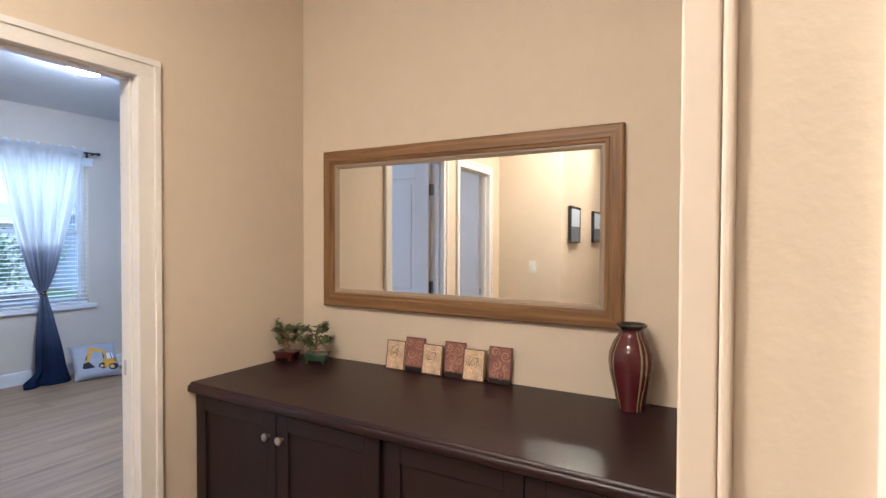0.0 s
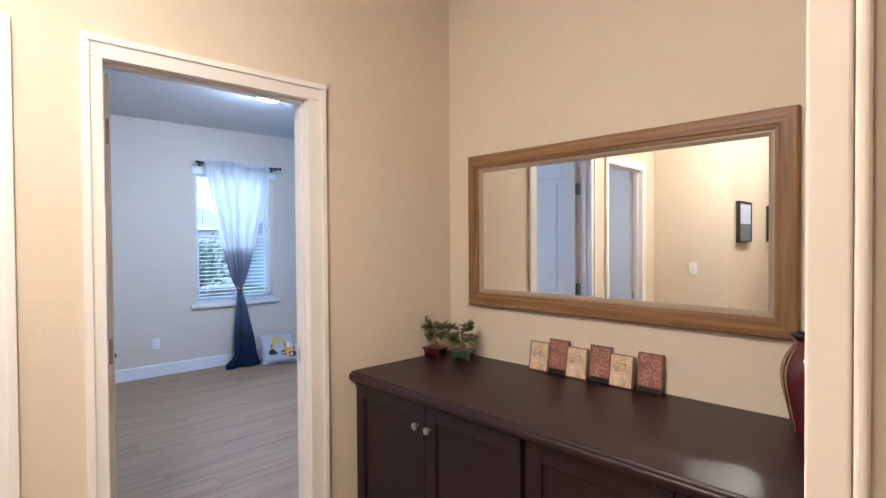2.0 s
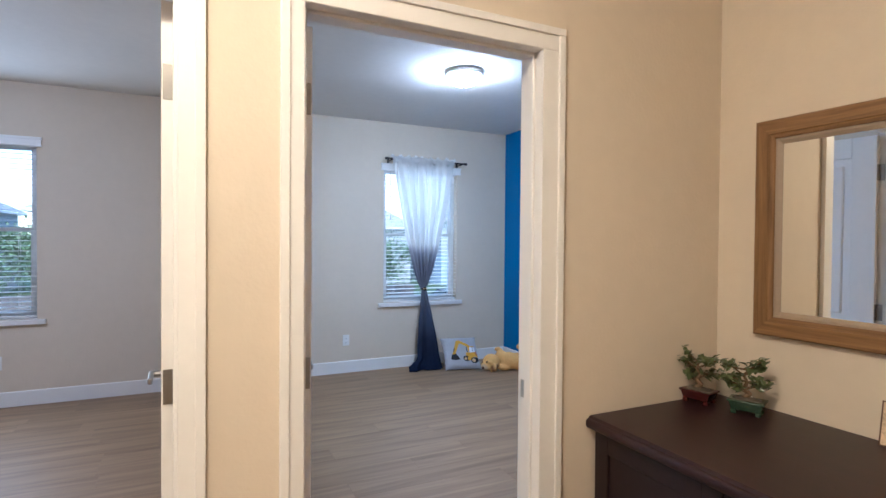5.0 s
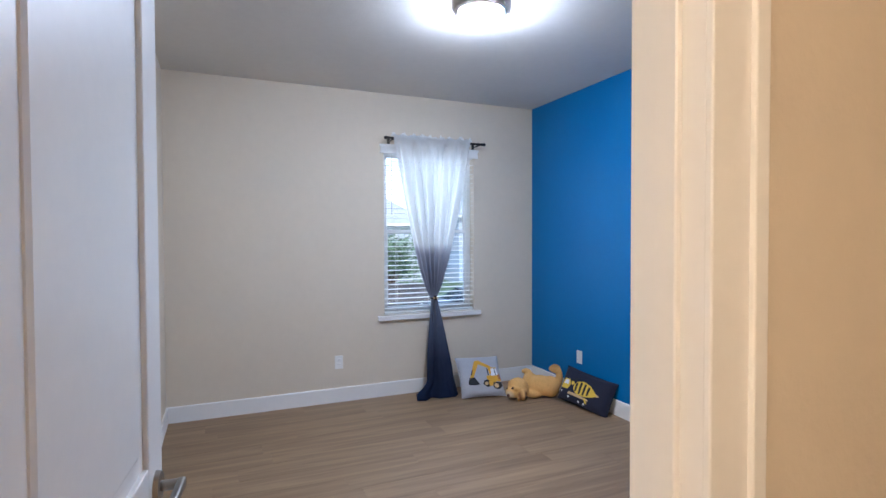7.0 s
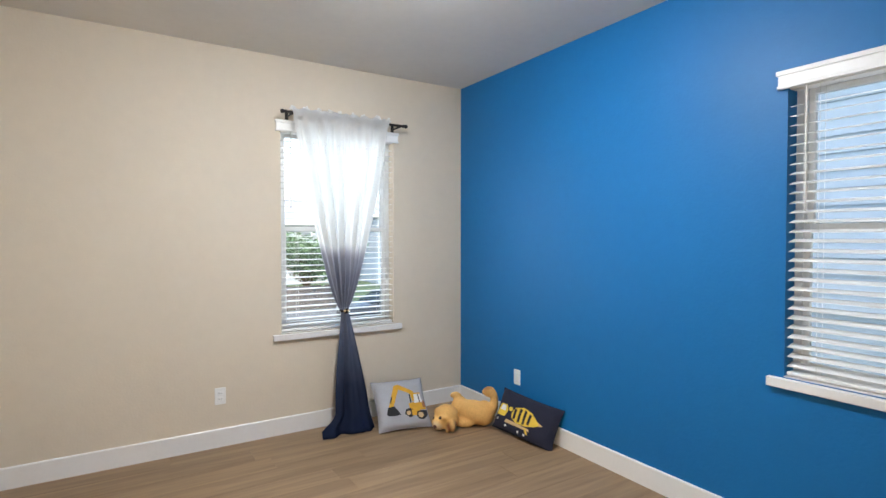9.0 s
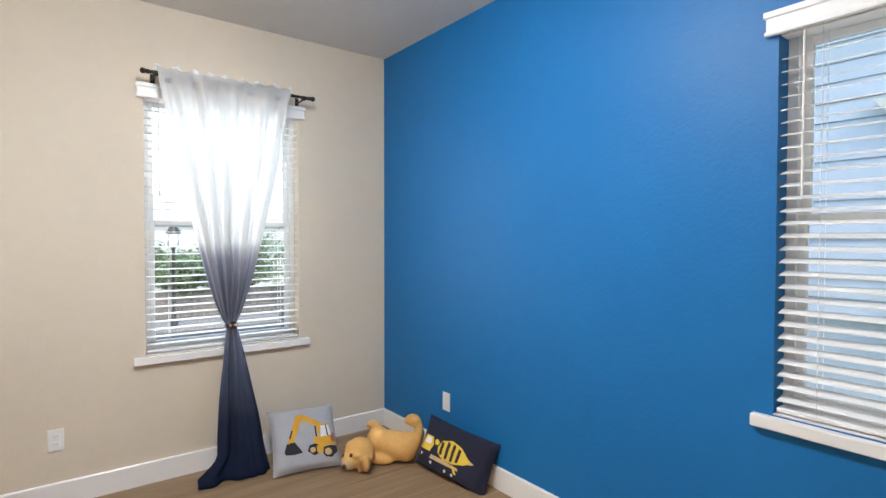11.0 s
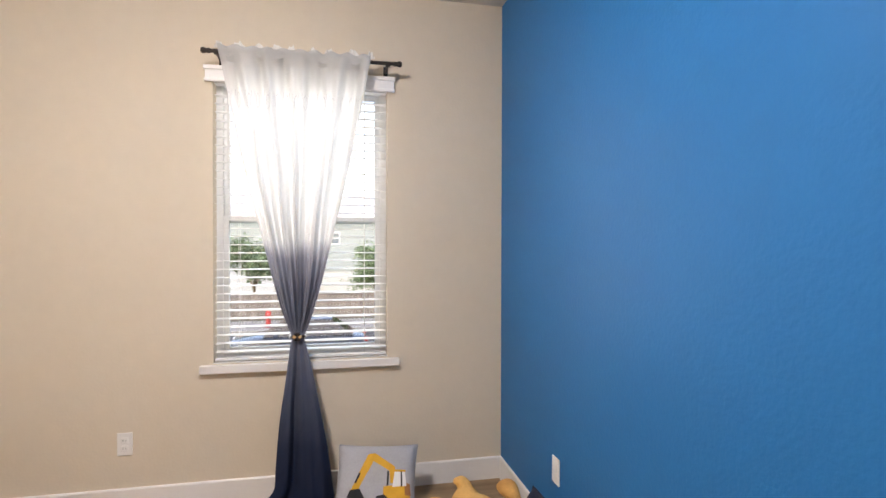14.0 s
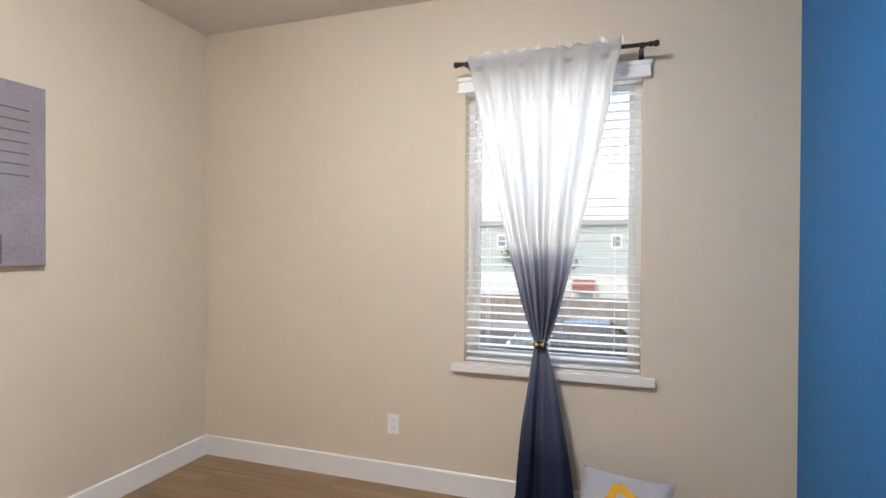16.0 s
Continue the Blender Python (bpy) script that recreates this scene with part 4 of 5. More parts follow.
def plush_lion():
    """One plain rounded toy, lying on its side with its tail curled up behind."""
    bm = bmesh.new()

    def ball(x, y, z, rx, ry, rz, turn=0):
        bmesh.ops.create_uvsphere(bm, u_segments=22, v_segments=14, radius=1, matrix=pose(x, y, z, 0, 0, turn) @ Matrix.Diagonal((rx, ry, rz, 1)))

    ball(0.02, 0, 0.100, 0.155, 0.085, 0.092)
    ball(0.10, 0.02, 0.100, 0.080, 0.085, 0.095)
    ball(-0.09, 0, 0.108, 0.080, 0.078, 0.090)
    ball(-0.120, -0.170, 0.092, 0.094, 0.090, 0.092, 35)
    ball(-0.140, -0.245, 0.062, 0.056, 0.046, 0.050, 35)
    ball(-0.145, -0.286, 0.048, 0.022, 0.018, 0.018)
    ball(-0.208, -0.135, 0.100, 0.036, 0.024, 0.042, 35)
    ball(-0.042, -0.225, 0.052, 0.044, 0.026, 0.044, -40)
    ball(-0.092, -0.252, 0.110, 0.026, 0.020, 0.016, 10)
    ball(-0.120, 0.02, 0.178, 0.034, 0.032, 0.044)
    ball(-0.138, 0.01, 0.206, 0.036, 0.030, 0.026)
    ball(-0.160, 0.00, 0.203, 0.022, 0.024, 0.020)
    for k in range(5):
        ball(-0.075 + 0.012 * k, -0.235 + 0.010 * k, 0.020 + 0.012 * k, 0.016, 0.013, 0.026, 20 * k)
    ball(-0.178, -0.262, 0.100, 0.010, 0.009, 0.010)
    ball(-0.118, -0.262, 0.112, 0.010, 0.009, 0.010)
    ball(-0.02, -0.08, 0.034, 0.085, 0.034, 0.034, 20)
    for k in range(9):
        a = k / 8
        ball(0.140 + 0.035 * math.sin(a * 2.4), 0.05, 0.10 + 0.15 * a, 0.040 - 0.012 * a, 0.038 - 0.011 * a, 0.036)
    ball(0.135, 0.045, 0.262, 0.050, 0.044, 0.040)
    ball(0.105, 0.040, 0.258, 0.028, 0.030, 0.026)
    ob = part("plush_lion", bm, M_PLUSH, smooth=True)
    re = ob.modifiers.new("one skin", "REMESH")
    re.mode, re.voxel_size, re.use_smooth_shade = "VOXEL", 0.009, True
    sm = ob.modifiers.new("soft", "SMOOTH")
    sm.factor, sm.iterations = 0.5, 4
    ob.matrix_world = pose(-6.13, 4.475, 0.0, 0, 0, 28)
    return tagged(ob, "tan plush lion lying on its side between cushions", "plush toy")


excavator_cushion()
mixer_cushion()
plush_lion()


# ---- canvas print on the picture wall ----
def canvas_print():
    x0, x1, z0, z1 = -5.67, -4.75, 1.275, 2.09
    cv = thing("canvas_print", pose((x0 + x1) / 2, YP + 0.002, (z0 + z1) / 2), "unframed canvas print of a weathered seaside porch", "picture")
    w, h = (x1 - x0) / 2, (z1 - z0) / 2
    part("canvas", block(-w, w, 0.0, 0.034, -h, h, 0.003, 2), M_LAVENDER, cv)

    def patch(name, a, b, lo, hi, mat, lift):
        part(name, block(a * w, b * w, 0.0335, 0.0335 + lift, lo * h, hi * h, 0), mat, cv)

    # x runs from the window end (-1) to the door end (1)
    patch("printed_sky", -0.42, 0.62, 0.28, 0.90, M_SKYPRINT, 0.0014)
    patch("printed_sea", -0.42, 0.62, -0.02, 0.28, M_SEA, 0.0014)
    patch("printed_sand", -0.42, 0.62, -0.22, -0.02, M_SAND, 0.0014)
    patch("printed_lintel", -0.50, 0.70, 0.88, 0.97, M_DUSK, 0.0018)
    for a in (-0.46, 0.08, 0.60):
        patch("printed_post", a, a + 0.07, -0.30, 0.92, M_LAVENDER, 0.0022)
    patch("printed_shutter", -0.90, -0.52, -0.10, 0.88, M_MIST, 0.0014)
    for k in range(7):
        patch("printed_louvre", -0.84, -0.58, -0.02 + 0.12 * k, -0.004 + 0.12 * k, M_DUSK, 0.002)
    patch("printed_door", -0.40, -0.05, -0.95, -0.26, M_PALE, 0.0018)
    patch("printed_step", -0.60, -0.42, -0.97, -0.66, M_DUSK, 0.0016)
    patch("printed_bench", 0.12, 0.70, -0.92, -0.30, M_SEA, 0.0016)
    patch("printed_planter", 0.66, 0.92, -0.38, 0.02, M_DUSK, 0.0018)
    return cv


canvas_print()


# ---- things on the worktop ----
TOP = 0.836


def vase():
    v = thing("vase", pose(-0.948, 3.142, TOP, 0, 0, 31), "glossy maroon vase with olive gold bands on worktop", "vase")
    prof = [(0.044, 0.0), (0.049, 0.004), (0.052, 0.03), (0.066, 0.09), (0.079, 0.15), (0.083, 0.19), (0.080, 0.225), (0.066, 0.262), (0.050, 0.286), (0.043, 0.302), (0.044, 0.312), (0.053, 0.325), (0.055, 0.330), (0.050, 0.331), (0.042, 0.322), (0.039, 0.305)]
    prof = [(r * 0.94, z * 0.915) for r, z in prof]
    me_bm = lathe(prof, 180, cap=False)
    me_bm.faces.new([f for f in me_bm.verts[:180]][::-1])
    ob = part("body", me_bm, M_MAROON, v, "", True)
    ob.data.materials.append(M_GOLD)
    ob.data.materials.append(M_UMBER)
    for p in ob.data.polygons:
        if len(p.vertices) > 4:
            continue
        c = p.center
        k = math.degrees(math.atan2(c.y, c.x)) % 90
        band = next(i for top, i in ((2, 2), (7, 1), (9, 2), (15, 0), (17, 2), (22, 1), (24, 2), (91, 0)) if k < top)
        p.material_index = band if c.z < 0.281 else 2
    part("rim", lathe([(0.0503, 0.2945), (0.0531, 0.3000), (0.0508, 0.3047), (0.0451, 0.3047), (0.0432, 0.2990)], 48, False), M_UMBER, v, "dark glazed rim", True)


def bonsai(m, pot_mat, seed, label):
    b = thing("bonsai_plant", m, label, "plant", "potted bonsai plants")
    bm = bmesh.new()
    v = box(bm, -0.054, 0.054, -0.038, 0.038, 0.012, 0.046)
    for w in v:
        if w.co.z < 0.02:
            w.co.x *= 0.84
            w.co.y *= 0.84
    box(bm, -0.058, 0.058, -0.042, 0.042, 0.041, 0.048)
    pot = part("pot", bevelled(bm, 0.004, 2), pot_mat, b, "", True)
    for sx in (-1, 1):
        for sy in (-1, 1):
            part("foot", block(sx * 0.038 - 0.009, sx * 0.038 + 0.009, sy * 0.026 - 0.008, sy * 0.026 + 0.008, 0, 0.014, 0.002, 1), pot_mat, pot)
    bm = bmesh.new()
    bmesh.ops.create_uvsphere(bm, u_segments=16, v_segments=8, radius=1, matrix=Matrix.Translation((0, 0, 0.046)) @ Matrix.Diagonal((0.048, 0.033, 0.010, 1)))
    part("soil", bm, M_SOIL, b, "", True)
    r = random.Random(seed)
    trunk = bmesh.new()
    tips = []
    p = Vector((-0.012, 0, 0.05))
    bends = [(0.9, 0.1, 0.7), (-0.5, -0.2, 0.9), (0.5, 0.2, 0.9), (-0.7, 0, 0.8), (0.4, 0.1, 1)]
    for k, bend in enumerate(bends):
        q = p + (Vector(bend) + Vector((r.uniform(-0.3, 0.3), 0, 0))).normalized() * 0.024
        rod(trunk, p, q, 0.0098 - k * 0.0014, 0.0086 - k * 0.0014, 9)
        bmesh.ops.create_uvsphere(trunk, u_segments=8, v_segments=6, radius=0.0088 - k * 0.0014, matrix=Matrix.Translation(q))
        for s in (-1, 1):
            if k == 0 and s > 0:
                continue
            e = q + Vector((s * r.uniform(0.5, 1), r.uniform(-0.6, 0.6), r.uniform(0.1, 0.7))).normalized() * r.uniform(0.042, 0.074)
            rod(trunk, q, e, 0.0036, 0.0018, 6)
            tips += [e, (q + e * 2) / 3]
        p = q
    tips.append(p + Vector((0, 0, 0.012)))
    part("trunk", trunk, M_BARK, b, "gnarled brown trunk", True)
    lv = bmesh.new()
    for t in tips:
        for k in range(7):
            c = t + Vector((r.gauss(0, 0.010), r.gauss(0, 0.010), r.gauss(0.003, 0.008)))
            m4 = Matrix.Translation(c) @ Euler((r.uniform(-0.9, 0.9), r.uniform(-0.9, 0.9), r.uniform(0, 6.3))).to_matrix().to_4x4()
            s = r.uniform(0.013, 0.021)
            a0, a1, b0, b1, mid = [lv.verts.new(m4 @ Vector(q)) for q in ((-s, 0, 0), (s, 0, -0.001), (0, s * 0.6, 0.003), (0, -s * 0.6, 0.003), (0, 0, 0))]
            lv.faces.new((a0, mid, b0)), lv.faces.new((mid, a1, b0)), lv.faces.new((a0, b1, mid)), lv.faces.new((mid, b1, a1))
    part("foliage", lv, M_LEAF, b, "small dark green leaves")
    return b


def spiral(bm, cx, cz, r0, turns, start, flip, width=0.0016, y=-0.0052):
    prev = None
    n = int(26 * turns)
    for k in range(n + 1):
        a = start + flip * 2 * math.pi * turns * k / n
        r = r0 * (1 - 0.86 * k / n)
        c, s = math.cos(a), math.sin(a)
        pair = [bm.verts.new((cx + (r + o * (1 - 0.5 * k / n)) * c, y, cz + (r + o * (1 - 0.5 * k / n)) * s)) for o in (-width, width)]
        if prev:
            bm.faces.new((prev[0], prev[1], pair[1], pair[0]))
        prev = pair


def words(parent, text, size, mat, x, z, y=-0.0056):
    data = bpy.data.curves.new("lettering", "FONT")
    data.offset = -0.0009
    data.body, data.size, data.shear, data.align_x, data.align_y = text, size, 0.6, "CENTER", "CENTER"
    tmp = bpy.data.objects.new("lettering", data)
    me = bpy.data.meshes.new_from_object(tmp)
    bpy.data.objects.remove(tmp)
    me.materials.clear()
    me.materials.append(mat)
    ob = new("lettering", me)
    ob.parent = parent
    ob.matrix_local = pose(x, y, z, 90, 0, 0)
    return ob


def tiles():
    w, h = 0.050, 0.066
    spots = [(-1.945, 0), (-1.850, 1), (-1.752, 0), (-1.646, 1), (-1.548, 0), (-1.435, 1)]
    for k, (x, back) in enumerate(spots):
        lean = 9
        z, y = (TOP + 0.001, YM - 0.040) if not back else (TOP + 0.020, YM - 0.026)
        m = SKEW @ pose(x - 0.045, y, z + h, -lean, 0, 0)
        brown = back == 1
        t = thing("decorative_tile", m, "brown scrollwork decorative tile leaning on the wall" if brown else "cream lettered decorative tile leaning on the wall", "tile", "row of decorative tiles")
        part("plaque", block(-w, w, -0.005, 0.005, -h, h, 0.002, 2), M_BROWN if brown else M_CREAM, t)
        bm = bmesh.new()
        for a, b2, c, d in ((-w, w, h - 0.004, h), (-w, w, -h, -h + 0.004), (-w, -w + 0.004, -h, h), (w - 0.004, w, -h, h)):
            box(bm, a, b2, -0.0058, -0.0045, c, d)
        part("border", bm, M_EDGE, t)
        bm = bmesh.new()
        rr = random.Random(k)
        if brown:
            for cx, cz, r, turns, way in ((-0.024, 0.040, 0.019, 1.3, 1), (0.020, 0.034, 0.024, 1.5, -1), (-0.020, -0.006, 0.023, 1.2, -1), (0.027, -0.014, 0.015, 1.1, 1), (-0.028, -0.042, 0.014, 1.0, 1), (0.010, -0.044, 0.021, 1.4, -1)):
                spiral(bm, cx + rr.uniform(-0.006, 0.006), cz + rr.uniform(-0.005, 0.005), r * rr.uniform(0.8, 1.15), turns, rr.uniform(0, 6.3), way, rr.uniform(0.0022, 0.0036))
            part("scrollwork", bm, M_SWIRL, t)
        else:
            spiral(bm, 0.002, 0.006, 0.040, 0.9, 1.2, 1, 0.0007)
            spiral(bm, -0.026, 0.012, 0.014, 1.2, 0.2, -1, 0.0008)
            part("flourish", bm, M_INK, t)
            words(t, "D" if k else "A", 0.054, M_INK, -0.010, 0.012)
            bm = bmesh.new()
            for q in range(4):
                spiral(bm, 0.014 + 0.009 * q, -0.001 + 0.002 * (q % 2), 0.0052, 1.1, 1.0 + q, 1, 0.0006)
            part("written_line", bm, M_INK, t)
        if back:
            # peg under the raised tile, coloured dark for the shadow at its base
            part("easel_peg", block(-w + 0.002, w - 0.002, -0.004, 0.012, -h - 0.020, -h - 0.0005, 0.001, 1), M_ESPRESSO_V, t)


vase()
bonsai(pose(-2.550, 3.040, TOP, 0, 0, 12), M_POT_RED, 3, "small bonsai in oxblood red pot on the worktop")
bonsai(pose(-2.392, 3.085, TOP, 0, 0, 24), M_POT_GREEN, 8, "small bonsai in jade green pot on the worktop")
tiles()


def wall_frame(y0, y1, z0, z1, label):
    """A black box frame with a sea view, on the landing's west wall."""
    f = thing("picture_frame", Matrix(), label, "picture", "framed pictures on the landing")
    bm = bmesh.new()
    t = 0.016
    for a, b, c, d in ((y0, y1, z0, z0 + t), (y0, y1, z1 - t, z1), (y0, y0 + t, z0 + t, z1 - t), (y1 - t, y1, z0 + t, z1 - t)):
        box(bm, XS + 0.002, XS + 0.036, a, b, c, d)
    part("frame", bevelled(bm, 0.002, 1), M_BLACKFRAME, f)
    mid = z0 + (z1 - z0) * 0.45
    part("print_sky", block(XS + 0.004, XS + 0.029, y0 + t, y1 - t, mid, z1 - t, 0), M_FRAMESKY, f)
    part("print_sea", block(XS + 0.004, XS + 0.0295, y0 + t, y1 - t, z0 + t, mid, 0), M_SEA, f)


wall_frame(-0.29, 0.12, 1.40, 1.77, "black framed seaside picture on the landing wall")
wall_frame(-1.42, -1.01, 1.40, 1.77, "black framed picture further along the landing wall")


# ---- outdoors, seen from the upper floor ----
GZ = -2.50
tagged(part("ground", block(-900, 900, -900, 900, GZ - 0.6, GZ - 0.12, 0), M_GRASS), kind="structure")
tagged(part("road", block(-27.5, -17.5, -300, 300, GZ - 0.3, GZ - 0.10, 0), M_ASPHALT), kind="structure")
for name, x0, x1 in (("pavement", -30.6, -27.7), ("pavement", -17.3, -15.0)):
    pav = tagged(part(name, block(x0, x1, -60, 60, GZ - 0.3, GZ - 0.012, 0), M_CONCRETE), kind="structure")
    slab = None
    for k in range(40):
        y = -30 + 1.5 * k
        if slab is None:
            first = part("slab", block(-(x1 - x0) / 2 + 0.02, (x1 - x0) / 2 - 0.02, 0.01, 1.49, -0.02, 0.012, 0.006, 1), M_CONCRETE, pav)
            slab = first.data
            first.location = ((x0 + x1) / 2, y, GZ)
        else:
            s = new("slab", slab)
            s.parent, s.location = pav, ((x0 + x1) / 2, y, GZ)
    edge = x1 if x0 < -20 else x0
    tagged(part("kerb", block(edge - 0.09, edge + 0.09, -60, 60, GZ - 0.3, GZ + 0.01, 0.02, 2), M_CONCRETE), kind="structure")


def house(x, y, w, d, h, siding, lower, label, turn=0, windows=((-0.3, 0.72), (0.3, 0.72)), ground_windows=(), garage=True, split=0.47, roof_rise=2.0, size=(0.85, 1.1)):
    """A two-storey house whose front faces +x of its own frame: walls, gable or hip roof, eaves, windows and a garage door."""
    ho = thing("house", pose(x, y, GZ - 0.12, 0, 0, turn), label, "house", "houses across the street")
    zc = h * split
    part("upper_wall", block(-d, 0, -w / 2, w / 2, zc, h, 0), siding, ho)
    part("lower_wall", block(-d + 0.05, -0.05, -w / 2 + 0.05, w / 2 - 0.05, 0, zc, 0), lower, ho)
    bm = bmesh.new()
    n = int((h - zc) / 0.2)
    for k in range(n):
        z = zc + 0.2 * k
        vs = box(bm, 0.0, 0.028, -w / 2, w / 2, z + 0.004, z + 0.196)
        for v in vs:
            if v.co.z > z + 0.1 and v.co.x > 0.01:
                v.co.x = 0.008
    tagged(part("clapboards", bm, siding, ho), kind="stuff")
    bm = bmesh.new()
    o = 0.5
    base = [bm.verts.new(p) for p in ((o, -w / 2 - o, h), (o, w / 2 + o, h), (-d - o, w / 2 + o, h), (-d - o, -w / 2 - o, h))]
    ridge = [bm.verts.new(p) for p in ((-d / 2, -w / 2 + d * 0.3, h + roof_rise), (-d / 2, w / 2 - d * 0.3, h + roof_rise))]
    bm.faces.new((base[0], base[1], ridge[1], ridge[0])), bm.faces.new((base[2], base[3], ridge[0], ridge[1]))
    bm.faces.new((base[1], base[2], ridge[1])), bm.faces.new((base[3], base[0], ridge[0])), bm.faces.new(base[::-1])
    roof = part("roof", bm, M_ROOF, ho)
    part("fascia", block(-d - o - 0.02, o + 0.02, -w / 2 - o - 0.02, w / 2 + o + 0.02, h - 0.22, h - 0.003, 0), M_WHITE, roof, "white eaves board")

    def win(cy, cz, ww, hh, x0=0.03):
        wn2 = part("window", block(x0 - 0.02, x0 + 0.03, cy - ww / 2 - 0.09, cy + ww / 2 + 0.09, cz - hh / 2 - 0.09, cz + hh / 2 + 0.09, 0), M_WHITE, ho, "white framed window")
        for s in (-1, 1):
            part("pane", block(x0 + 0.02, x0 + 0.036, cy - ww / 2, cy + ww / 2, cz + (0.03 if s > 0 else -hh / 2), cz + (hh / 2 if s > 0 else -0.03), 0), M_FARPANE, wn2)

    for u, v in windows:
        win(u * w, h * v, *size)
    for u, v in ground_windows:
        win(u * w, h * v, 1.3, 1.2, 0.0)
    if garage:
        door = part("garage_door", block(-0.07, -0.03, -w * 0.36, w * 0.02, 0.02, 2.2, 0), M_SIDING_W, ho, "pale sectional garage door")
        for k in range(4):
            for j in range(4):
                a = -w * 0.36 + w * 0.38 * j / 4
                part("door_panel", block(-0.04, -0.022, a + 0.08, a + w * 0.095 - 0.08, 0.08 + 0.54 * k, 0.50 + 0.54 * k, 0), M_SIDING_W, door)
    return ho


house(-44, -0.8, 15.8, 9.0, 6.0, M_SIDING, M_STUCCO, "grey-green sided two-storey house with white ground floor", windows=((-0.24, 0.72), (0.30, 0.72)), split=0.31, size=(0.56, 0.78))
house(-47, 13.5, 12.0, 9.0, 5.3, M_SIDING_W, M_STUCCO, "white sided house with low grey roof", windows=((-0.28, 0.74), (0.2, 0.74)), ground_windows=((0.3, 0.25),), roof_rise=2.6)
house(-44, 27.5, 12.5, 9.0, 6.0, M_SIDING_W, M_SIDING_B, "white and blue-grey two-storey house", windows=((-0.32, 0.76), (0.02, 0.76), (0.3, 0.76)))
house(-44, -18.0, 12.5, 9.0, 6.0, M_SIDING_B, M_STUCCO, "blue-grey sided two-storey house with grey roof", windows=((-0.3, 0.76), (0.1, 0.76), (0.34, 0.76)))
house(-70, 4.0, 16.0, 9.0, 7.2, M_SIDING_B, M_SIDING_W, "distant blue-grey house behind the street row", windows=((-0.2, 0.78), (0.2, 0.78)), garage=False, roof_rise=3.0)
near = house(-5.5, 9.2, 18.0, 9.0, 6.85, M_SIDING_B, M_SIDING_B, "pale blue-grey sided neighbouring house close by", turn=-90, windows=(), garage=False, roof_rise=2.4)
near_window = part("window", block(0.03, 0.07, 0.90, 2.30, 3.31, 5.07, 0.004, 1), M_WHITE, near, "white cased window with a moulded cornice")
for lo, hi in ((3.43, 4.17), (4.23, 4.95)):
    part("pane", block(0.06, 0.076, 1.03, 2.17, lo, hi, 0), M_FARPANE, near_window)
bm = bmesh.new()
box(bm, 0.03, 0.11, 0.84, 2.36, 5.07, 5.15)
for v in box(bm, 0.03, 0.22, 0.68, 2.52, 5.15, 5.35):
    if v.co.z < 5.20:
        v.co.x = min(v.co.x, 0.12)
        v.co.y = 1.6 + (v.co.y - 1.6) * 0.84
part("cornice", bm, M_WHITE, near_window)
part("sill", block(0.03, 0.14, 0.80, 2.40, 3.21, 3.31, 0.006, 1), M_WHITE, near_window)
aw = thing("awning", pose(-43.9, 1.7, GZ + 1.35), "red awning over the white ground floor", "awning")
bm = bmesh.new()
vs = box(bm, 0.1, 1.5, -0.8, 0.8, -0.1, 0.0)
for v in vs:
    v.co.z -= 0.35 * (v.co.x - 0.1) / 1.4
part("canopy", bm, M_AWNING, aw)
part("valance", block(1.44, 1.50, -0.8, 0.8, -0.72, -0.42, 0), M_AWNING, aw)
for s in (-1, 1):
    bm = bmesh.new()
    rod(bm, (1.45, s * 0.75, -1.47), (1.45, s * 0.75, -0.44), 0.04, steps=8)
    part("post", bm, M_WHITE, aw)


def fence(x, y0, y1, h):
    f = thing("fence", pose(x, y0, GZ - 0.12), "brown weathered board fence along the pavement", "fence")
    board = post = None
    for k in range(int((y1 - y0) / 0.16)):
        if board is None:
            first = part("board", block(0, 0.022, 0.004, 0.152, 0.05, h, 0), M_FENCE, f)
            board = first.data
        else:
            b = new("board", board)
            b.parent, b.location = f, (0, 0.16 * k, 0)
    for k in range(int((y1 - y0) / 2.4) + 1):
        if post is None:
            first = part("post", block(-0.1, 0.0, -0.05, 0.05, 0, h + 0.05, 0), M_FENCE, f)
            post = first.data
        else:
            b = new("post", post)
            b.parent, b.location = f, (0, 2.4 * k, 0)
    part("rail", block(-0.05, 0, 0, y1 - y0, h - 0.3, h - 0.2, 0), M_FENCE, f)
    part("cap", block(-0.05, 0.06, 0, y1 - y0, h, h + 0.04, 0), M_FENCE, f)


fence(-31.4, -14.0, 13.6, 1.3)


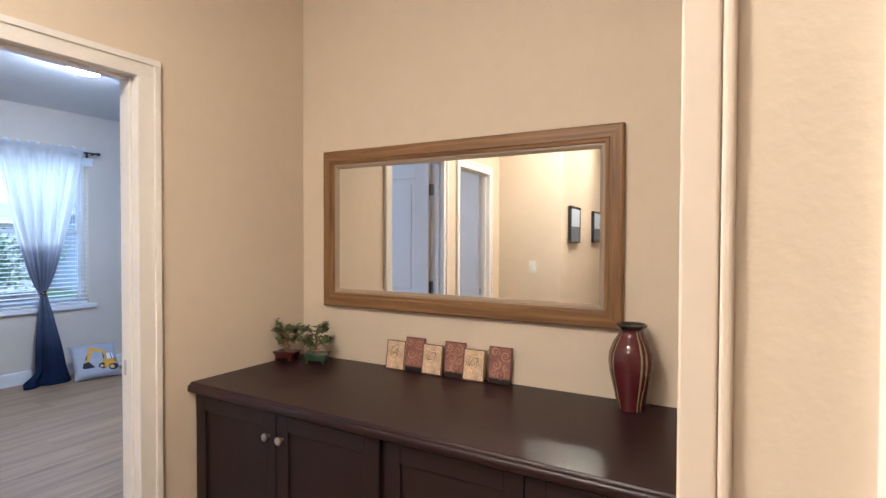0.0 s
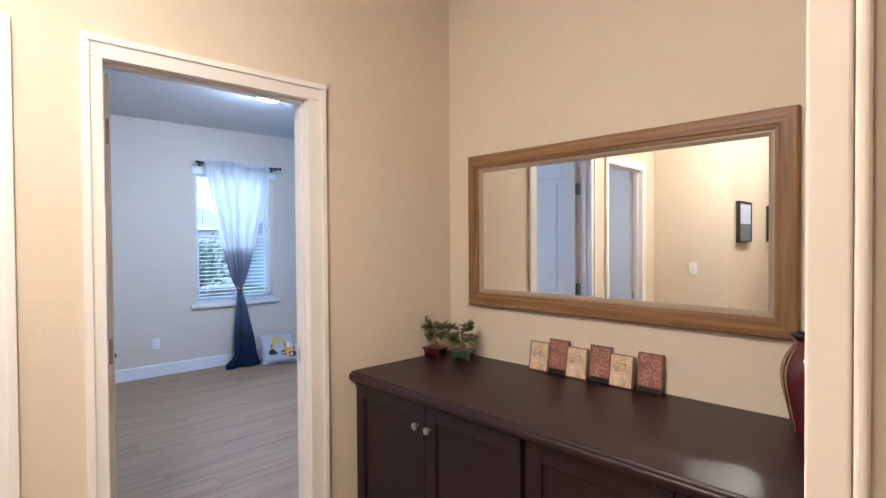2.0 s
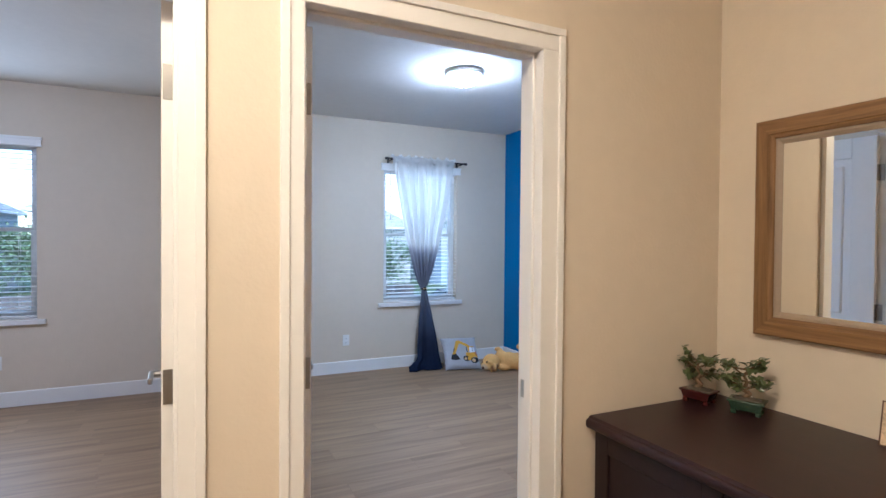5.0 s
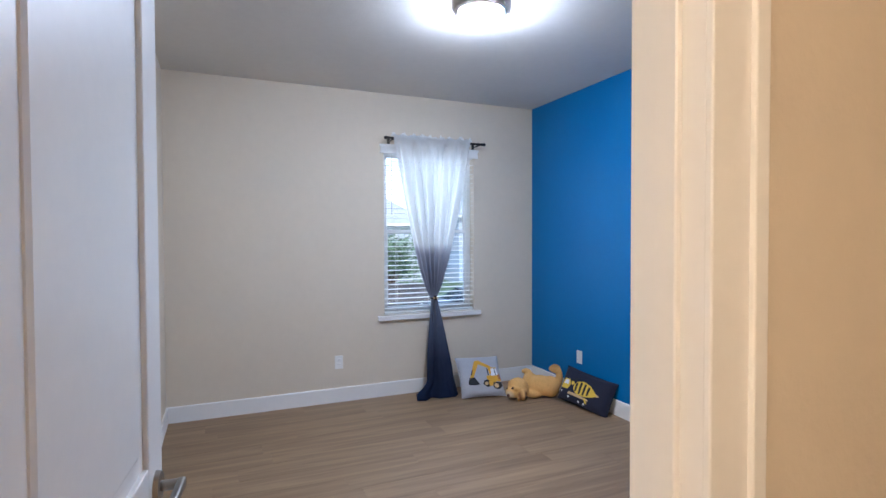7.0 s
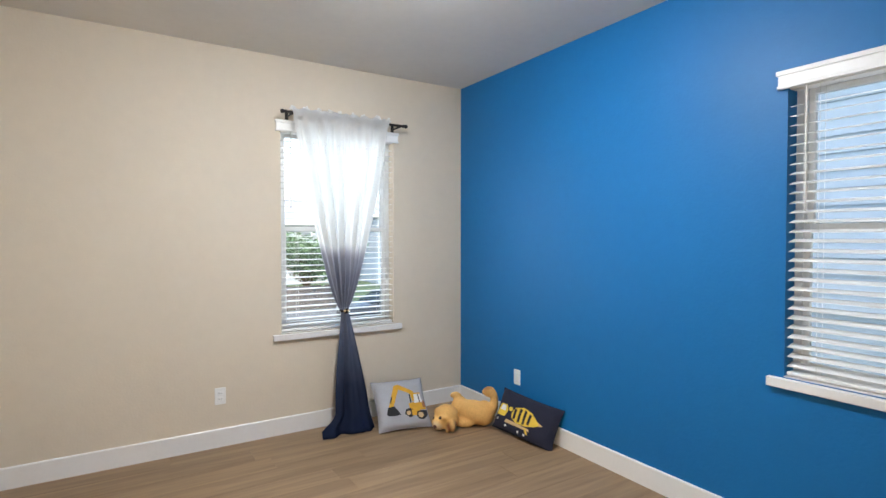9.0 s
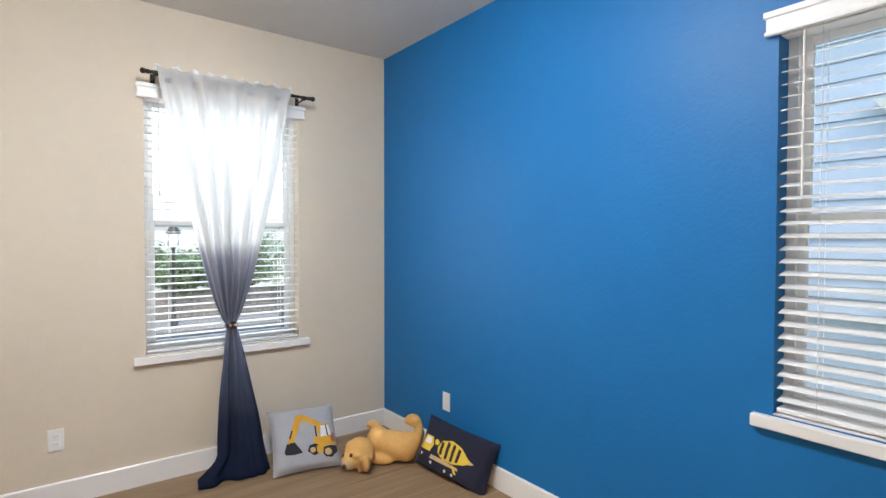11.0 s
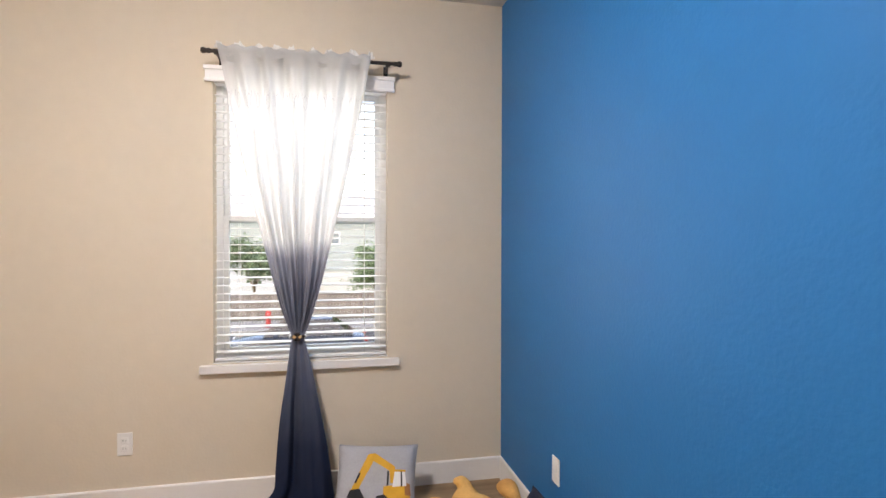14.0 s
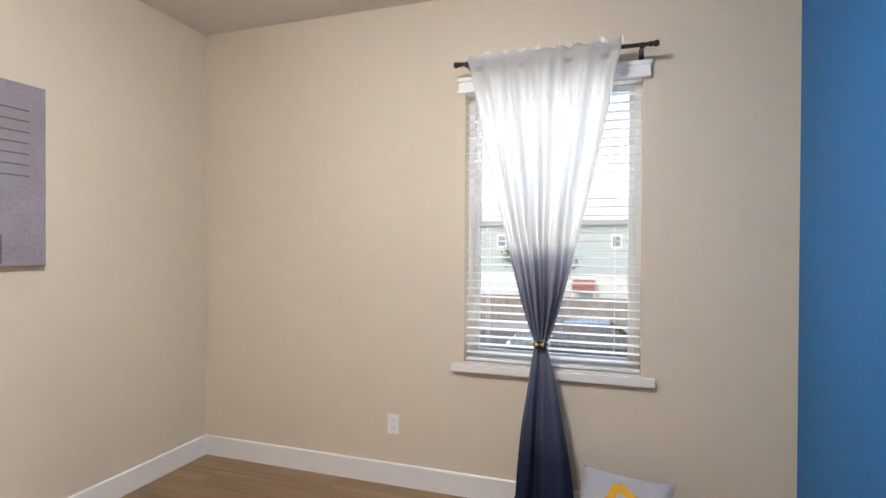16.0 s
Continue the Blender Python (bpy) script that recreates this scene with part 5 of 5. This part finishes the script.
def car(m, paint, label):
    """A saloon 4.5 m long along y: a lofted body with a glazed cabin, four wheels, lamps."""
    c = thing("car", m, label, "car", "parked cars")
    bm = bmesh.new()
    sect = [(-2.25, 0.62, 0.30, 0.62), (-2.1, 0.80, 0.24, 0.80), (-1.4, 0.88, 0.22, 0.92), (-0.6, 0.90, 0.22, 0.97), (0.6, 0.90, 0.22, 0.97), (1.5, 0.88, 0.22, 0.95), (2.1, 0.82, 0.26, 0.88), (2.25, 0.66, 0.32, 0.70)]
    rings = []
    for y, hw, lo, hi in sect:
        rings.append([bm.verts.new((sx * hw * k, y, z)) for sx, k, z in ((-1, 0.9, lo), (-1, 1.0, (lo + hi) / 2), (-1, 0.93, hi - 0.05), (-1, 0.7, hi), (1, 0.7, hi), (1, 0.93, hi - 0.05), (1, 1.0, (lo + hi) / 2), (1, 0.9, lo))])
    for a, b in zip(rings, rings[1:]):
        for k in range(8):
            bm.faces.new((a[k], a[(k + 1) % 8], b[(k + 1) % 8], b[k]))
    bm.faces.new(rings[0][::-1]), bm.faces.new(rings[-1])
    body = part("body", bm, paint, c, "", True)
    bm = bmesh.new()
    low = [bm.verts.new(p) for p in ((-0.78, -1.1, 0.94), (0.78, -1.1, 0.94), (0.78, 1.75, 0.94), (-0.78, 1.75, 0.94))]
    top = [bm.verts.new(p) for p in ((-0.60, -0.35, 1.43), (0.60, -0.35, 1.43), (0.60, 1.05, 1.43), (-0.60, 1.05, 1.43))]
    for k in range(4):
        bm.faces.new((low[k], low[(k + 1) % 4], top[(k + 1) % 4], top[k]))
    part("windows", bm, M_CARGLASS, c, "tinted glass")
    part("roof", block(-0.62, 0.62, -0.38, 1.08, 1.425, 1.465, 0.02, 2), paint, c, "", True)
    for sx in (-1, 1):
        for y in (-1.4, 1.4):
            bm = bmesh.new()
            rod(bm, (sx * 0.70, y, 0.32), (sx * 0.91, y, 0.32), 0.32, steps=24)
            wh = part("wheel", bm, M_TYRE, c, "", True)
            bm = bmesh.new()
            rod(bm, (sx * 0.88, y, 0.32), (sx * 0.92, y, 0.32), 0.20, 0.17, 20)
            part("rim", bm, M_NICKEL, wh)
        part("headlight", block(sx * 0.62 - 0.14, sx * 0.62 + 0.14, -2.22, -2.10, 0.62, 0.74, 0.02, 2), M_LANTERN, c)
        part("tail_light", block(sx * 0.64 - 0.12, sx * 0.64 + 0.12, 2.12, 2.24, 0.70, 0.82, 0.02, 2), M_HYDRANT, c)
        part("wing_mirror", block(sx * 0.95 - 0.08, sx * 0.95 + 0.08, -0.75, -0.62, 0.95, 1.06, 0.02, 2), paint, c)
    return c


car(pose(-21.9, 2.7, GZ - 0.10), M_CARPAINT, "dark blue saloon parked at the far kerb")
car(pose(-25.8, 13.2, GZ - 0.10), M_CARPAINT_2, "dark grey saloon parked at the far kerb")


def tree(x, y, height, spread, seed, label, bush=False):
    """Tapered trunk with forked limbs and a crown of small leaf blades in uneven clumps."""
    r = random.Random(seed)
    t = thing("tree", pose(x, y, GZ - 0.12), label, "tree", "street trees")
    bm = bmesh.new()
    tips = []
    fork = height * (0.18 if bush else 0.38)
    rod(bm, (0, 0, 0), (0.05, 0.02, fork), 0.11, 0.07, 10)
    for k in range(9):
        a = 2 * math.pi * k / 9 + r.uniform(-0.3, 0.3)
        e = Vector((math.cos(a) * spread * r.uniform(0.3, 0.75), math.sin(a) * spread * r.uniform(0.3, 0.75), height * r.uniform(0.55, 0.95)))
        s = Vector((0.05, 0.02, fork * r.uniform(0.75, 1)))
        mid = (s + e) / 2 + Vector((0, 0, 0.2))
        rod(bm, s, mid, 0.045, 0.03, 7), rod(bm, mid, e, 0.03, 0.01, 6)
        tips += [e, mid * 0.4 + e * 0.6]
        for j in range(3):
            q = e + Vector((r.uniform(-1, 1), r.uniform(-1, 1), r.uniform(-0.5, 0.6))) * spread * 0.3
            rod(bm, mid * 0.5 + e * 0.5, q, 0.014, 0.006, 5)
            tips.append(q)
    part("trunk", bm, M_BARK, t)
    pts, faces = [], []
    for c in tips:
        for k in range(130):
            p = c + Vector((r.gauss(0, 1), r.gauss(0, 1), r.gauss(0, 0.8))) * spread * 0.14
            m4 = Matrix.Translation(p) @ Euler((r.uniform(-1, 1), r.uniform(-1, 1), r.uniform(0, 6.3))).to_matrix().to_4x4()
            s = r.uniform(0.07, 0.14)
            n0 = len(pts)
            pts += [m4 @ Vector(q) for q in ((-s, 0, 0), (0, s * 0.5, 0.01), (s, 0, 0), (0, -s * 0.5, 0.01))]
            faces.append((n0, n0 + 1, n0 + 2, n0 + 3))
    me = bpy.data.meshes.new("crown")
    me.from_pydata(pts, [], faces)
    me.materials.append(M_TREELEAF)
    cr = new("crown", me)
    cr.parent = t
    return t


tree(-31.9, 11.2, 3.7, 2.6, 5, "young leafy street tree by the fence")
tree(-35.6, -0.7, 3.9, 2.4, 6, "young leafy tree beside the driveway")
tree(-36.5, 6.6, 3.4, 2.3, 7, "low green shrub behind the fence", True)
tree(-32.0, 8.2, 3.0, 2.0, 8, "low green shrub beside the street lamp", True)
tree(-32.2, -5.5, 4.2, 2.6, 9, "leafy street tree outside the second bedroom")


def street_lamp(x, y):
    s = thing("street_lamp", pose(x, y, GZ - 0.02), "black post-top street lamp with frosted lantern", "street lamp")
    part("post", lathe([(0.16, 0), (0.16, 0.25), (0.10, 0.4), (0.075, 0.8), (0.06, 3.4), (0.09, 3.45), (0.05, 3.5)], 16), M_POLE, s, "", True)
    part("lantern", lathe([(0.13, 3.5), (0.17, 3.6), (0.26, 4.05), (0.25, 4.1)], 12), M_LANTERN, s, "frosted glass lantern", True)
    part("cap", lathe([(0.32, 4.08), (0.28, 4.2), (0.10, 4.4), (0.04, 4.55), (0.01, 4.65)], 12), M_POLE, s, "", True)


def hydrant(x, y):
    h = thing("fire_hydrant", pose(x, y, GZ), "red fire hydrant on the far pavement", "hydrant")
    part("barrel", lathe([(0.16, 0), (0.16, 0.05), (0.11, 0.07), (0.11, 0.55), (0.14, 0.58), (0.13, 0.66), (0.08, 0.76), (0.03, 0.80)], 18), M_HYDRANT, h, "", True)
    for a, b in (((0, -0.2, 0.45), (0, 0.2, 0.45)), ((0, 0, 0.42), (0.2, 0, 0.42))):
        bm = bmesh.new()
        rod(bm, a, b, 0.06, steps=12)
        part("nozzle", bm, M_HYDRANT, h, "", True)


street_lamp(-28.3, 7.0)
hydrant(-28.6, 0.9)


wall("wall_outer_north", "y", YB + 0.16, YB + 0.18, XW - 0.18, XR, [W2], M_STUCCO)
wall("wall_outer_west", "x", XW - 0.18, XW - 0.16, YBS, YB + 0.16, [W1, W3], M_STUCCO)


# ---- floor planks ----
def planks(x0, x1, y0, y1, seed):
    """Boards 0.18 by 1.22 m laid along y in staggered rows."""
    r = random.Random(seed)
    whole = {}
    rows = int(math.ceil((x1 - x0) / 0.18))
    for k in range(rows):
        a, b = x0 + 0.18 * k, min(x1, x0 + 0.18 * (k + 1))
        y = y0 - r.uniform(0.05, 1.1)
        while y < y1:
            lo, hi = max(y, y0), min(y + 1.22, y1)
            if hi - lo > 0.01:
                key = (round(b - a, 4), round(hi - lo, 4))
                if key not in whole:
                    whole[key] = part("plank", block(-(b - a) / 2 + 0.0003, (b - a) / 2 - 0.0003, 0.0003, hi - lo - 0.0003, -0.008, 0.0, 0.0005, 1), M_PLANK, floor).data
                    ob = scene.collection.objects[-1]
                else:
                    ob = new("plank", whole[key])
                    ob.parent = floor
                ob.location = ((a + b) / 2, lo, 0)
            y += 1.22


planks(XW, XH, YP, YB, 1)
planks(XW, XH, YBS, YP - 0.114, 2)
planks(XH, XE, YE, YM, 3)
